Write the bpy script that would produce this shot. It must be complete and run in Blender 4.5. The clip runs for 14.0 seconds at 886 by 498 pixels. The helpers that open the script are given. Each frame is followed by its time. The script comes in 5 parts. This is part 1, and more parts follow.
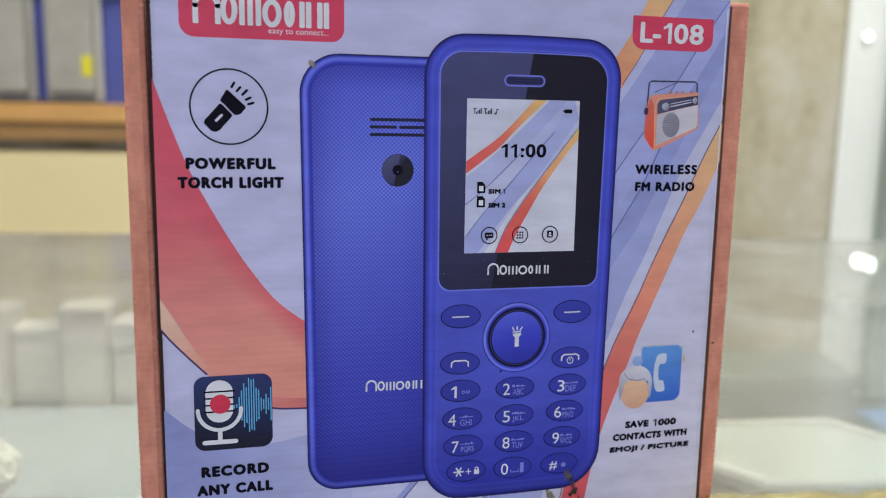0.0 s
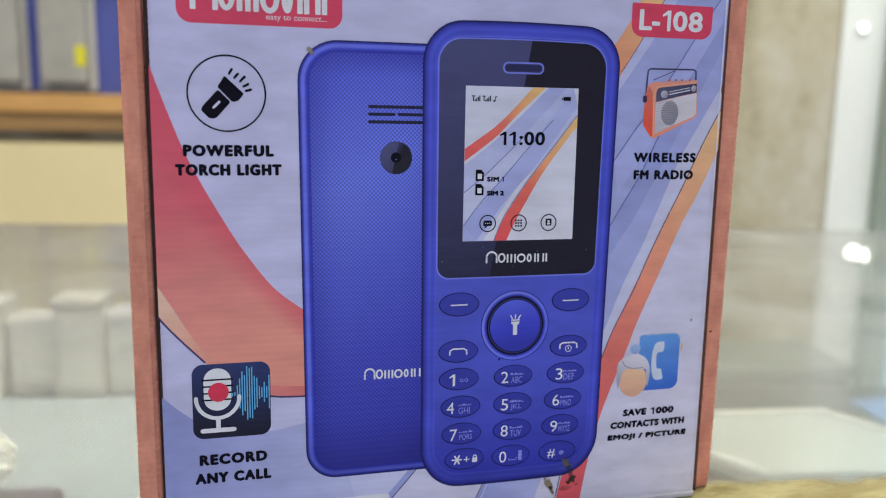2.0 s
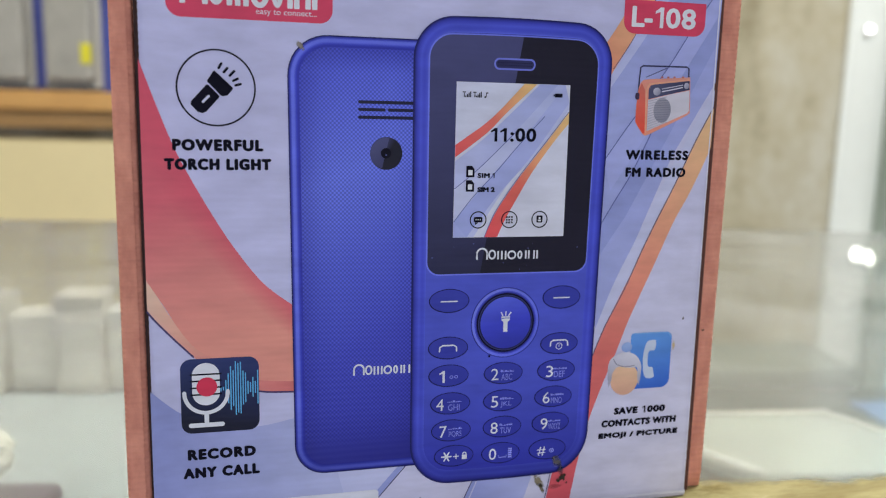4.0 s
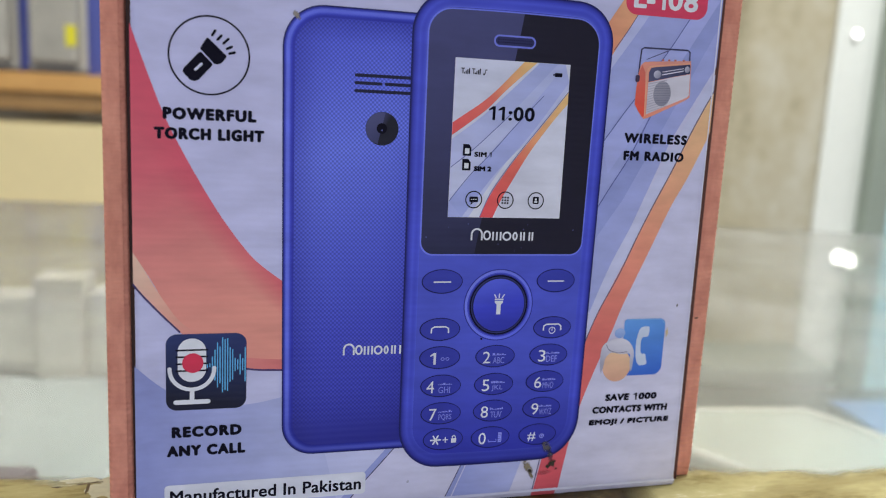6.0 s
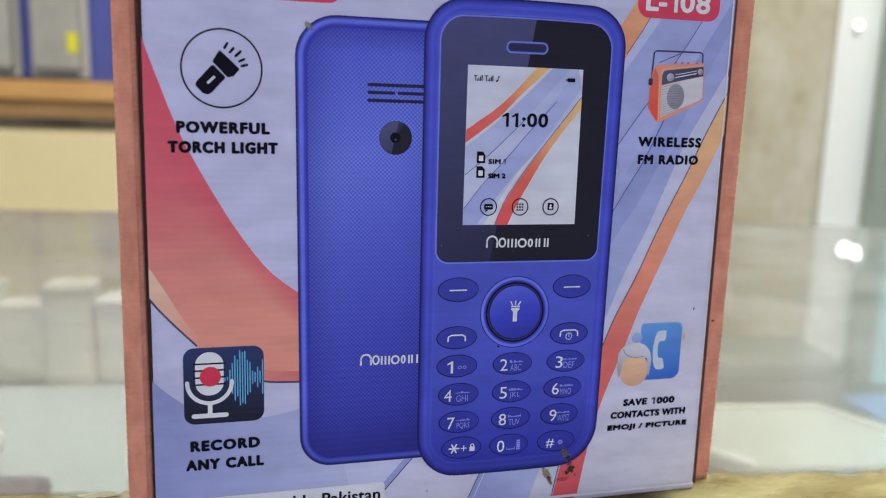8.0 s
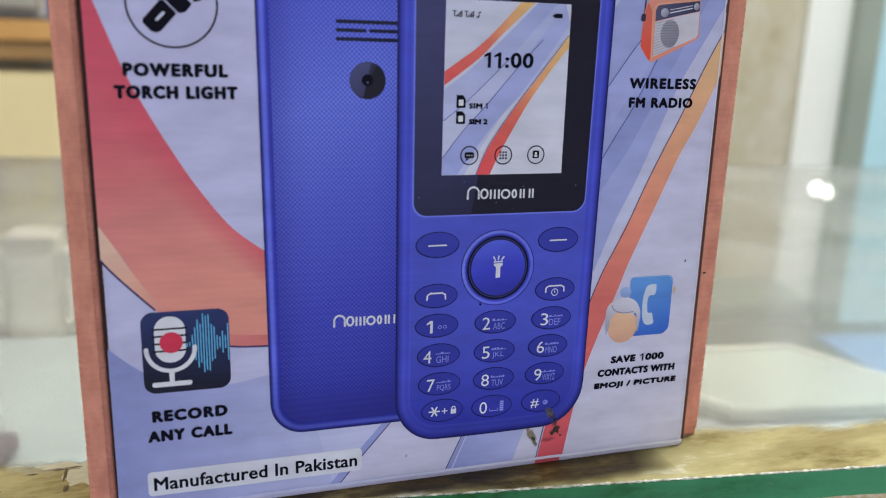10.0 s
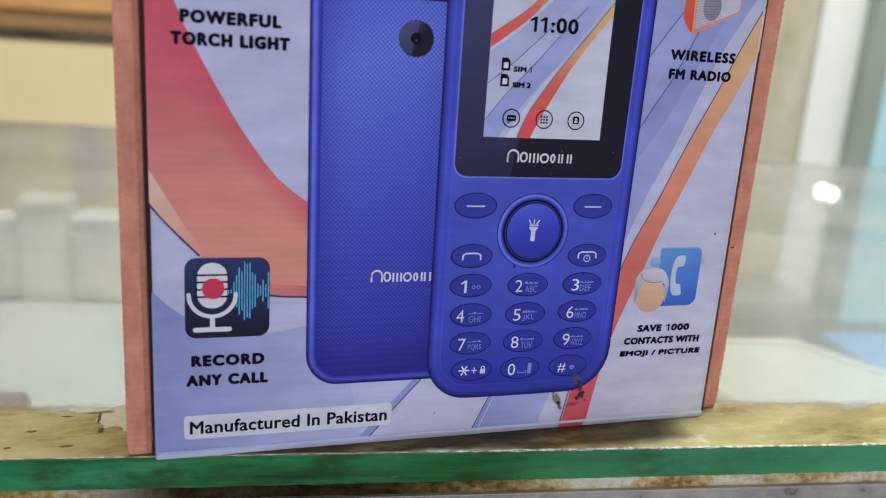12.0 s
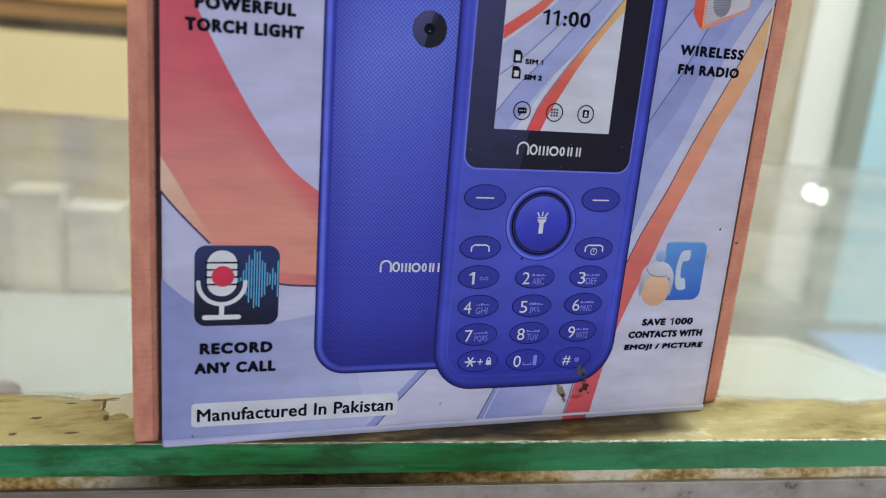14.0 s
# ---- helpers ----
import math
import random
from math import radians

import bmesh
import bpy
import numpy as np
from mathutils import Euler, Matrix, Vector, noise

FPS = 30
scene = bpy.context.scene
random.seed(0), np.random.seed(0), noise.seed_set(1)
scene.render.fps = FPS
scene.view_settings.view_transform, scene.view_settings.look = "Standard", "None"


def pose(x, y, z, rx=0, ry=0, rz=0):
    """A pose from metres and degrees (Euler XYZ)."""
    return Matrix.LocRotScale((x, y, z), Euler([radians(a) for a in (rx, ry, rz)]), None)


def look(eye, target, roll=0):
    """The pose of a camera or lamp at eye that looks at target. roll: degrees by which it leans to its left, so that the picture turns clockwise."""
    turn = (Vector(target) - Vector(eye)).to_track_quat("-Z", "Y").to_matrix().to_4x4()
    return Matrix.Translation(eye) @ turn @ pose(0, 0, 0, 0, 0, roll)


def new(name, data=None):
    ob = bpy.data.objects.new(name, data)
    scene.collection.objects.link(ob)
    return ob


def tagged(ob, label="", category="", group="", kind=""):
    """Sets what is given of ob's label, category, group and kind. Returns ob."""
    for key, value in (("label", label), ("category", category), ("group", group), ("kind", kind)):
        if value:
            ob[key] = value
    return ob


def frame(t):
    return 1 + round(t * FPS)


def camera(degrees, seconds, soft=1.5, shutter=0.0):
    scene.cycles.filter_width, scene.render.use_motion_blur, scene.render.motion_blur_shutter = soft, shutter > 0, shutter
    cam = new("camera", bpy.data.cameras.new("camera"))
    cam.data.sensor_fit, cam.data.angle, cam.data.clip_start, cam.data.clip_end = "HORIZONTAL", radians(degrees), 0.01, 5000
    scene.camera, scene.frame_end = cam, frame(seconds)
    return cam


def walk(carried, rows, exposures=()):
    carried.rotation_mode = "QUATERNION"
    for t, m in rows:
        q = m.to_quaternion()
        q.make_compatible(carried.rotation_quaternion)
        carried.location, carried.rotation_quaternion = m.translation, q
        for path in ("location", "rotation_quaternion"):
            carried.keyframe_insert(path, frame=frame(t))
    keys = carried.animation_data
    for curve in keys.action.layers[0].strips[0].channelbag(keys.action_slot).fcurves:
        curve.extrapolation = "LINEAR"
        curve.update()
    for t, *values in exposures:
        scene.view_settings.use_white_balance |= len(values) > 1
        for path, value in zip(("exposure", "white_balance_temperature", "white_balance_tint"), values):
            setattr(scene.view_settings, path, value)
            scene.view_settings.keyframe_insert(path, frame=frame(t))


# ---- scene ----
cam = camera(57.3, 14.0, 1.1)
cam.data.dof.use_dof = True
cam.data.dof.focus_distance = 0.160
cam.data.dof.aperture_fstop = 15.0
PATH = [
    (0, (0.01378, -0.15484, 0.08646), (0.06330, 0.03651, 0.05592), 0.95),
    (0.5, (0.01371, -0.15485, 0.08614), (0.06440, 0.03588, 0.05369), 0.78),
    (1, (0.01324, -0.15514, 0.08599), (0.06387, 0.03556, 0.05330), 0.87),
    (1.5, (0.01341, -0.15467, 0.08580), (0.06369, 0.03613, 0.05312), 0.86),
    (2, (0.01315, -0.15443, 0.08571), (0.06386, 0.03627, 0.05311), 1.02),
    (2.5, (0.01376, -0.15450, 0.08519), (0.06362, 0.03641, 0.05255), 1.16),
    (4.8, (0.01655, -0.15511, 0.08479), (0.06630, 0.03583, 0.05210), 1.42),
    (5, (0.01444, -0.15233, 0.08191), (0.06782, 0.03753, 0.04868), 2.20),
    (5.5, (0.01349, -0.15015, 0.08054), (0.06916, 0.03902, 0.04715), 3.09),
    (6, (0.01481, -0.15224, 0.08142), (0.06819, 0.03753, 0.04770), 2.85),
    (6.5, (0.01456, -0.15117, 0.08203), (0.06818, 0.03845, 0.04784), 2.64),
    (7, (0.01399, -0.15140, 0.08270), (0.06804, 0.03810, 0.04850), 2.50),
    (7.5, (0.01550, -0.15286, 0.08382), (0.06744, 0.03730, 0.05001), 1.72),
    (8, (0.01280, -0.15064, 0.08305), (0.06529, 0.03933, 0.04900), 1.75),
    (8.5, (0.00993, -0.14988, 0.08309), (0.06355, 0.03976, 0.04897), 1.92),
    (9, (0.01466, -0.14601, 0.08421), (0.07064, 0.04221, 0.04628), 1.64),
    (9.2, (0.01664, -0.13791, 0.08303), (0.07489, 0.04851, 0.04000), 1.30),
    (11.3, (0.01176, -0.14483, 0.08320), (0.06961, 0.04015, 0.03386), 1.86),
    (11.5, (0.01509, -0.14531, 0.08484), (0.07207, 0.04034, 0.03700), 2.24),
    (12, (0.00749, -0.14113, 0.07790), (0.06569, 0.04347, 0.02754), 3.92),
    (12.5, (0.00542, -0.14258, 0.07830), (0.06376, 0.04170, 0.02695), 4.46),
    (13, (0.00590, -0.14263, 0.07869), (0.06455, 0.04154, 0.02728), 4.46),
    (13.5, (0.00619, -0.14338, 0.07840), (0.06512, 0.04080, 0.02737), 4.54),
    (14, (0.00372, -0.14071, 0.07665), (0.06459, 0.04288, 0.02577), 4.88),
]
# The white balance drifts a little as the green glass comes into view.
BALANCE = [(0, 0.04, 6450, 10), (12.0, 0.04, 6430, 10), (12.5, 0.04, 6570, 7.5), (14, 0.04, 6570, 7.5)]
walk(cam, [(t, look(eye, target, roll)) for t, eye, target, roll in PATH], BALANCE)

# ---- light ----
CM = 0.01
TURN = -9.0                      # the counter and the shop wall against the carton's front
UX, UY = math.cos(radians(TURN)), math.sin(radians(TURN))


def shop(u, n, z):
    """A place in the shop from centimetres along the wall, away from the customer, and above the glass."""
    return Vector((u * UX - n * UY, u * UY + n * UX, z)) * CM


def ceiling_lamp(u, n, watts, long, wide, tint):
    data = bpy.data.lights.new("ceiling_lamp", "AREA")
    data.shape, data.size, data.size_y, data.energy, data.color = "RECTANGLE", long, wide, watts, tint
    ob = new("ceiling_lamp", data)
    ob.matrix_basis = Matrix.Translation(shop(u, n, 176)) @ pose(0, 0, 0, 0, 0, TURN)
    return ob


ceiling_lamp(105, 50, 25, 1.2, 0.30, (0.98, 0.99, 1.0))
ceiling_lamp(-5, 12, 23, 1.2, 0.12, (0.97, 0.98, 0.97))
# Unseen bluish fill, set in an added opening to light the carton's front.
data = bpy.data.lights.new("front_fill", "AREA")
data.shape, data.size, data.size_y, data.energy, data.color = "RECTANGLE", 1.9, 1.05, 15.5, (0.78, 0.82, 1.0)
front_lamp = new("front_fill", data)
front_lamp.matrix_basis = look(shop(-20, -198, 4), shop(-20, 0, 4))
world = bpy.data.worlds.new("world")
world.use_nodes = True
world.node_tree.nodes["Background"].inputs[0].default_value = (0.8, 0.85, 0.9, 1)
world.node_tree.nodes["Background"].inputs[1].default_value = 0.05
scene.world = world
scene.view_settings.exposure = 0.0

# ---- materials ----


def lin(r, g, b, k=1.0):
    """Linear colour of an 8-bit one, over k."""
    c = [(v / 255 / 12.92 if v < 10 else ((v / 255 + 0.055) / 1.055) ** 2.4) / k for v in (r, g, b)]
    top = max(1.0, max(c) / 0.92)
    return (*(v / top for v in c), 1)


def ink_rgb(r, g, b):
    return lin(r, g, b, 0.68)


class Nodes:
    """A material's node tree with short calls."""

    def __init__(self, name, rough=0.5, metal=0.0, spec=0.5):
        self.mat = bpy.data.materials.new(name)
        self.mat.use_nodes = True
        self.t = self.mat.node_tree
        self.bsdf = self.t.nodes["Principled BSDF"]
        self.bsdf.inputs["Roughness"].default_value = rough
        self.bsdf.inputs["Metallic"].default_value = metal
        self.bsdf.inputs["Specular IOR Level"].default_value = spec
        self.co = self.t.nodes.new("ShaderNodeTexCoord").outputs["Object"]

    def link(self, a, b):
        self.t.links.new(a, b)

    def math(self, op, a, b=0.0, c=0.0, clamp=False):
        n = self.t.nodes.new("ShaderNodeMath")
        n.operation, n.use_clamp = op, clamp
        for i, v in enumerate((a, b, c)):
            if isinstance(v, (int, float)):
                n.inputs[i].default_value = v
            else:
                self.link(v, n.inputs[i])
        return n.outputs[0]

    def noise(self, scale, detail=3.0, stretch=(1, 1, 1), rough=0.55):
        m = self.t.nodes.new("ShaderNodeMapping")
        m.inputs["Scale"].default_value = stretch
        self.link(self.co, m.inputs["Vector"])
        n = self.t.nodes.new("ShaderNodeTexNoise")
        n.inputs["Scale"].default_value, n.inputs["Detail"].default_value, n.inputs["Roughness"].default_value = scale, detail, rough
        self.link(m.outputs[0], n.inputs["Vector"])
        return n.outputs["Fac"]

    def ramp(self, fac, *stops):
        n = self.t.nodes.new("ShaderNodeValToRGB")
        while len(n.color_ramp.elements) < len(stops):
            n.color_ramp.elements.new(0.5)
        for e, (p, c) in zip(n.color_ramp.elements, stops):
            e.position, e.color = p, c
        self.link(fac, n.inputs[0])
        return n.outputs[0]

    def mix(self, fac, a, b, kind="MIX"):
        n = self.t.nodes.new("ShaderNodeMix")
        n.data_type, n.blend_type = "RGBA", kind
        for s, v in ((n.inputs[0], fac), (n.inputs[6], a), (n.inputs[7], b)):
            if isinstance(v, (int, float, tuple)):
                s.default_value = v
            else:
                self.link(v, s)
        return n.outputs[2]

    def along(self, p0, p1):
        """0 at p0 to 1 at p1, centimetres in the carton's front."""
        dx, dz = p1[0] - p0[0], p1[1] - p0[1]
        k = 1 / ((dx * dx + dz * dz) * CM)
        s = self.xyz()
        v = self.math("ADD", self.math("MULTIPLY", s[0], dx * k), self.math("MULTIPLY", s[2], dz * k))
        return self.math("ADD", v, -(p0[0] * dx + p0[1] * dz) * k * CM, clamp=True)

    def xyz(self):
        n = self.t.nodes.new("ShaderNodeSeparateXYZ")
        self.link(self.co, n.inputs[0])
        return n.outputs

    def colour(self, c):
        s = self.bsdf.inputs["Base Color"]
        if isinstance(c, tuple):
            s.default_value = c
        else:
            self.link(c, s)
        return self

    def bump(self, height, distance, strength=1.0):
        n = self.t.nodes.new("ShaderNodeBump")
        n.inputs["Distance"].default_value, n.inputs["Strength"].default_value = distance, strength
        self.link(height, n.inputs["Height"])
        self.link(n.outputs[0], self.bsdf.inputs["Normal"])
        return self


FLUTE = 0.00125                  # pitch of the corrugated board


def paper_finish(n, relief=0.000022):
    """Flutes showing through the paper, fibre and a little wear."""
    z = n.xyz()[2]
    wob = n.noise(90, 2, (0.25, 1, 1))
    wave = n.math("SINE", n.math("ADD", n.math("MULTIPLY", z, 2 * math.pi / FLUTE), n.math("MULTIPLY", wob, 3.0)))
    h = n.math("ADD", n.math("MULTIPLY", wave, 0.35), n.math("MULTIPLY", n.noise(2600, 2), 0.5))
    h = n.math("ADD", h, n.math("MULTIPLY", n.noise(160, 3, (0.3, 1, 1)), 1.6))
    n.bump(h, relief)
    return n


def ink(name, c0, c1=None, p0=(0, 0), p1=(0, 1), mid=None, rough=0.42, spec=0.2):
    """Printed ink on paper: one colour or a gradient from p0 to p1."""
    n = Nodes(name, rough, 0, spec)
    c0 = ink_rgb(*c0)
    if c1:
        stops = [(0.0, c0), (1.0, ink_rgb(*c1))]
        if mid:
            stops[1:1] = [(at, ink_rgb(*c)) for at, c in (mid if isinstance(mid[0], tuple) else (mid,))]
        col = n.ramp(n.along(p0, p1), *stops)
    else:
        col = c0
    wear = n.ramp(n.noise(240, 5, (0.35, 1, 1)), (0.3, (0.88, 0.88, 0.88, 1)), (0.7, (1.07, 1.07, 1.07, 1)))
    col = n.mix(1.0, col, wear, "MULTIPLY")
    col = n.mix(1.0, col, n.ramp(n.noise(45, 4), (0.3, (0.94, 0.94, 0.94, 1)), (0.7, (1.05, 1.05, 1.05, 1))), "MULTIPLY")
    n.colour(col)
    return paper_finish(n).mat


def plain(name, c, rough=0.5, metal=0.0, vary=0.08, scale=30.0, bump=0.0, spec=0.5, k=0.75):
    """Paint, plastic or card with faint blotches and grain."""
    n = Nodes(name, rough, metal, spec)
    lo, hi = 1 - vary, 1 + vary
    f = n.math("ADD", n.math("MULTIPLY", n.noise(scale, 4), 0.6), n.math("MULTIPLY", n.noise(scale * 9, 2), 0.4))
    n.colour(n.mix(1.0, lin(*c, k), n.ramp(f, (0.3, (lo, lo, lo, 1)), (0.7, (hi, hi, hi, 1))), "MULTIPLY"))
    if bump:
        n.bump(f, bump)
    return n.mat


def glow(name, c, strength):
    n = Nodes(name)
    n.bsdf.inputs["Base Color"].default_value = (0.8, 0.8, 0.8, 1)
    n.bsdf.inputs["Emission Color"].default_value = c
    n.bsdf.inputs["Emission Strength"].default_value = strength
    return n.mat


def glass(name, tint, rough=0.0):
    n = Nodes(name, rough)
    n.bsdf.inputs["Base Color"].default_value = tint
    n.bsdf.inputs["Transmission Weight"].default_value = 1.0
    n.bsdf.inputs["IOR"].default_value = 1.5
    return n


# ---- mesh helpers ----


def part(name, bm, material, parent=None, label="", smooth=False):
    me = bpy.data.meshes.new(name)
    bm.normal_update()
    bm.to_mesh(me)
    bm.free()
    if material:
        me.materials.append(material)
    if smooth:
        for p in me.polygons:
            p.use_smooth = True
    ob = new(name, me)
    ob.parent = parent
    return tagged(ob, label)


def box_bm(x0, x1, y0, y1, z0, z1, bevel=0.0, segments=2, bm=None):
    """A bevelled box, in centimetres."""
    own = bmesh.new()
    m = Matrix.Translation(Vector(((x0 + x1) / 2, (y0 + y1) / 2, (z0 + z1) / 2)) * CM) @ Matrix.Diagonal(((x1 - x0) * CM, (y1 - y0) * CM, (z1 - z0) * CM, 1))
    bmesh.ops.create_cube(own, size=1, matrix=m)
    if bevel:
        bmesh.ops.bevel(own, geom=own.edges[:], offset=bevel * CM, segments=segments, affect="EDGES", profile=0.5)
    if bm is None:
        return own
    me = bpy.data.meshes.new("tmp")
    own.to_mesh(me)
    bm.from_mesh(me)
    own.free()
    bpy.data.meshes.remove(me)
    return bm


def tube_bm(r0, r1, z0, z1, segments=32, axis="Z", bm=None):
    bm = bm or bmesh.new()
    m = Matrix.Translation((0, 0, (z0 + z1) / 2 * CM))
    if axis == "Y":
        m = pose(0, 0, 0, 90) @ m
    bmesh.ops.create_cone(bm, cap_ends=True, segments=segments, radius1=r0 * CM, radius2=r1 * CM, depth=abs(z1 - z0) * CM, matrix=m)
    return bm


def thing(name, label, category, at=None, group="", kind=""):
    ob = new(name)
    ob.empty_display_size = 0.02
    if at is not None:
        ob.matrix_basis = at
    return tagged(ob, label, category, group, kind)


def shop_pose(u, n, z, turn=0.0):
    return Matrix.Translation(shop(u, n, z)) @ pose(0, 0, 0, 0, 0, TURN + turn)


# ---- flat print: outlines in centimetres, x to the right and z up ----


def rrect(x0, z0, x1, z1, r, top=0.0, bottom=0.0, seg=10):
    """A rounded rectangle; r: one radius, or those of bottom left, bottom right, top right, top left. top, bottom: how far those sides bow out."""
    rs = r if isinstance(r, tuple) else (r,) * 4
    out = []
    for (cx, cz, a0), q in zip(((x0, z0, 180), (x1, z0, 270), (x1, z1, 0), (x0, z1, 90)), rs):
        ox = cx + (q if cx == x0 else -q)
        oz = cz + (q if cz == z0 else -q)
        for i in range(seg + 1 if q else 1):
            a = radians(a0 + 90 * i / seg)
            out.append((ox + q * math.cos(a), oz + q * math.sin(a)))
    if top or bottom:
        xm, hw, zm = (x0 + x1) / 2, (x1 - x0) / 2, (z0 + z1) / 2
        full = []
        for (ax, az), (bx, bz) in zip(out, out[1:] + out[:1]):
            k = max(1, int(abs(bx - ax) / 0.2))
            full += [(ax + (bx - ax) * i / k, az + (bz - az) * i / k) for i in range(k)]
        out = []
        for x, z in full:
            w = max(0.0, 1 - ((x - xm) / hw) ** 2)
            out.append((x, z + (top * w if z > zm else -bottom * w)))
    return out


def oval(cx, cz, rx, rz=None, n=40):
    rz = rz or rx
    return [(cx + rx * math.cos(2 * math.pi * i / n), cz + rz * math.sin(2 * math.pi * i / n)) for i in range(n)]


def ring(cx, cz, rx, rz, w, n=56):
    a, b = oval(cx, cz, rx, rz, n), oval(cx, cz, rx - w, rz - w, n)
    return [[a[i], a[(i + 1) % n], b[(i + 1) % n], b[i]] for i in range(n)]


def spline(pts, steps=8):
    """A smooth line through a few points."""
    p = [pts[0]] + list(pts) + [pts[-1]]
    out = []
    for i in range(1, len(p) - 2):
        for k in range(steps):
            t = k / steps
            out.append(tuple(0.5 * (2 * p[i][a] + (p[i + 1][a] - p[i - 1][a]) * t + (2 * p[i - 1][a] - 5 * p[i][a] + 4 * p[i + 1][a] - p[i + 2][a]) * t * t
                             + (3 * p[i][a] - 3 * p[i + 1][a] + p[i + 2][a] - p[i - 1][a]) * t ** 3) for a in (0, 1)))
    return out + [tuple(pts[-1])]


def band(left, right, steps=10):
    """Quads between two smooth lines of the same number of points."""
    a, b = spline(left, steps), spline(right, steps)
    return [[a[i], a[i + 1], b[i + 1], b[i]] for i in range(len(a) - 1)]


def stroke(pts, w, caps=6):
    """The outline of a line of width w with round ends."""
    h, n = w / 2, len(pts)
    left, right, dirs = [], [], []
    for i in range(n):
        ax, az = pts[max(i - 1, 0)]
        bx, bz = pts[min(i + 1, n - 1)]
        d = math.hypot(bx - ax, bz - az) or 1
        dx, dz = (bx - ax) / d, (bz - az) / d
        dirs.append((dx, dz))
        left.append((pts[i][0] - dz * h, pts[i][1] + dx * h))
        right.append((pts[i][0] + dz * h, pts[i][1] - dx * h))
    out = list(right)
    a = math.atan2(dirs[-1][1], dirs[-1][0])
    out += [(pts[-1][0] + h * math.cos(a + x), pts[-1][1] + h * math.sin(a + x)) for x in (math.pi * (i / caps - 0.5) for i in range(1, caps))]
    out += left[::-1]
    a = math.atan2(-dirs[0][1], -dirs[0][0])
    out += [(pts[0][0] + h * math.cos(a + x), pts[0][1] + h * math.sin(a + x)) for x in (math.pi * (i / caps - 0.5) for i in range(1, caps))]
    return out


def arc(cx, cz, r, a0, a1, n=20):
    return [(cx + r * math.cos(radians(a0 + (a1 - a0) * i / n)), cz + r * math.sin(radians(a0 + (a1 - a0) * i / n))) for i in range(n + 1)]


LAYER = 0.0016                   # centimetres that one printed layer lies before the next


def art(name, outlines, material, layer, parent, label=""):
    """Flat print on the carton's front: one mesh of outlines in one ink."""
    bm = bmesh.new()
    for o in outlines:
        area = sum(a[0] * b[1] - b[0] * a[1] for a, b in zip(o, o[1:] + o[:1]))
        vs = [bm.verts.new((x * CM, -layer * LAYER * CM, z * CM)) for x, z in (o if area > 0 else o[::-1])]
        bm.faces.new(vs)
    return part(name, bm, material, parent, label)


def words(name, text, x0, z0, x1, z1, material, layer, parent, bold=0.0, lean=0.0, label="", spread=1.0):
    """Words in the built-in font, brought to that rectangle; bold: centimetres by which the strokes are thickened."""
    cu = bpy.data.curves.new(name, "FONT")
    cu.body, cu.size, cu.resolution_u, cu.shear = text, 1.0, 3, lean
    cu.fill_mode, cu.space_character = "FRONT", spread
    tmp = new(name, cu)
    bpy.context.view_layer.update()
    me = bpy.data.meshes.new_from_object(tmp.evaluated_get(bpy.context.evaluated_depsgraph_get()))
    bpy.data.objects.remove(tmp)
    co = np.array([v.co[:2] for v in me.vertices])
    lo, hi = co.min(0), co.max(0)
    x0, z0, x1, z1 = x0 + bold, z0 + bold * 0.8, x1 - bold, z1 - bold * 0.8
    co = (co - lo) / (hi - lo) * (x1 - x0, z1 - z0) + (x0, z0)
    faces = [tuple(p.vertices) for p in me.polygons]
    bpy.data.meshes.remove(me)
    verts, polys = [], []
    shifts = [(0, 0)] + [(bold * math.cos(math.pi * a / 4), 0.8 * bold * math.sin(math.pi * a / 4)) for a in range(8 if bold else 0)]
    for k, (dx, dz) in enumerate(shifts):
        polys += [tuple(v + len(verts) for v in f) for f in faces]
        verts += [((x + dx) * CM, -(layer * LAYER + 0.0001 * k) * CM, (z + dz) * CM) for x, z in co]
    me = bpy.data.meshes.new(name)
    me.from_pydata(verts, [], polys)
    me.materials.append(material)
    ob = new(name, me)
    ob.parent = parent
    return tagged(ob, label)


def clip(poly, p, q):
    """The part of an outline that lies left of the line from p to q."""
    side = lambda v: (q[0] - p[0]) * (v[1] - p[1]) - (q[1] - p[1]) * (v[0] - p[0])
    out = []
    for a, c in zip(poly, poly[1:] + poly[:1]):
        sa, sc = side(a), side(c)
        if sa >= 0:
            out.append(a)
        if sa * sc < 0:
            k = sa / (sa - sc)
            out.append((a[0] + (c[0] - a[0]) * k, a[1] + (c[1] - a[1]) * k))
    return out


def figure_one(x0, z0, x1, z1, material, layer, parent, name="printed_digit"):
    """The figure 1 with its flag."""
    w, h = x1 - x0, z1 - z0
    s = x1 - 0.42 * w
    return art(name, [[(s, z0), (x1, z0), (x1, z1), (s + 0.02 * w, z1), (x0 + 0.25 * w, z1 - 0.13 * h), (x0, z1 - 0.20 * h), (x0, z1 - 0.32 * h), (s, z1 - 0.22 * h)]], material, layer, parent)


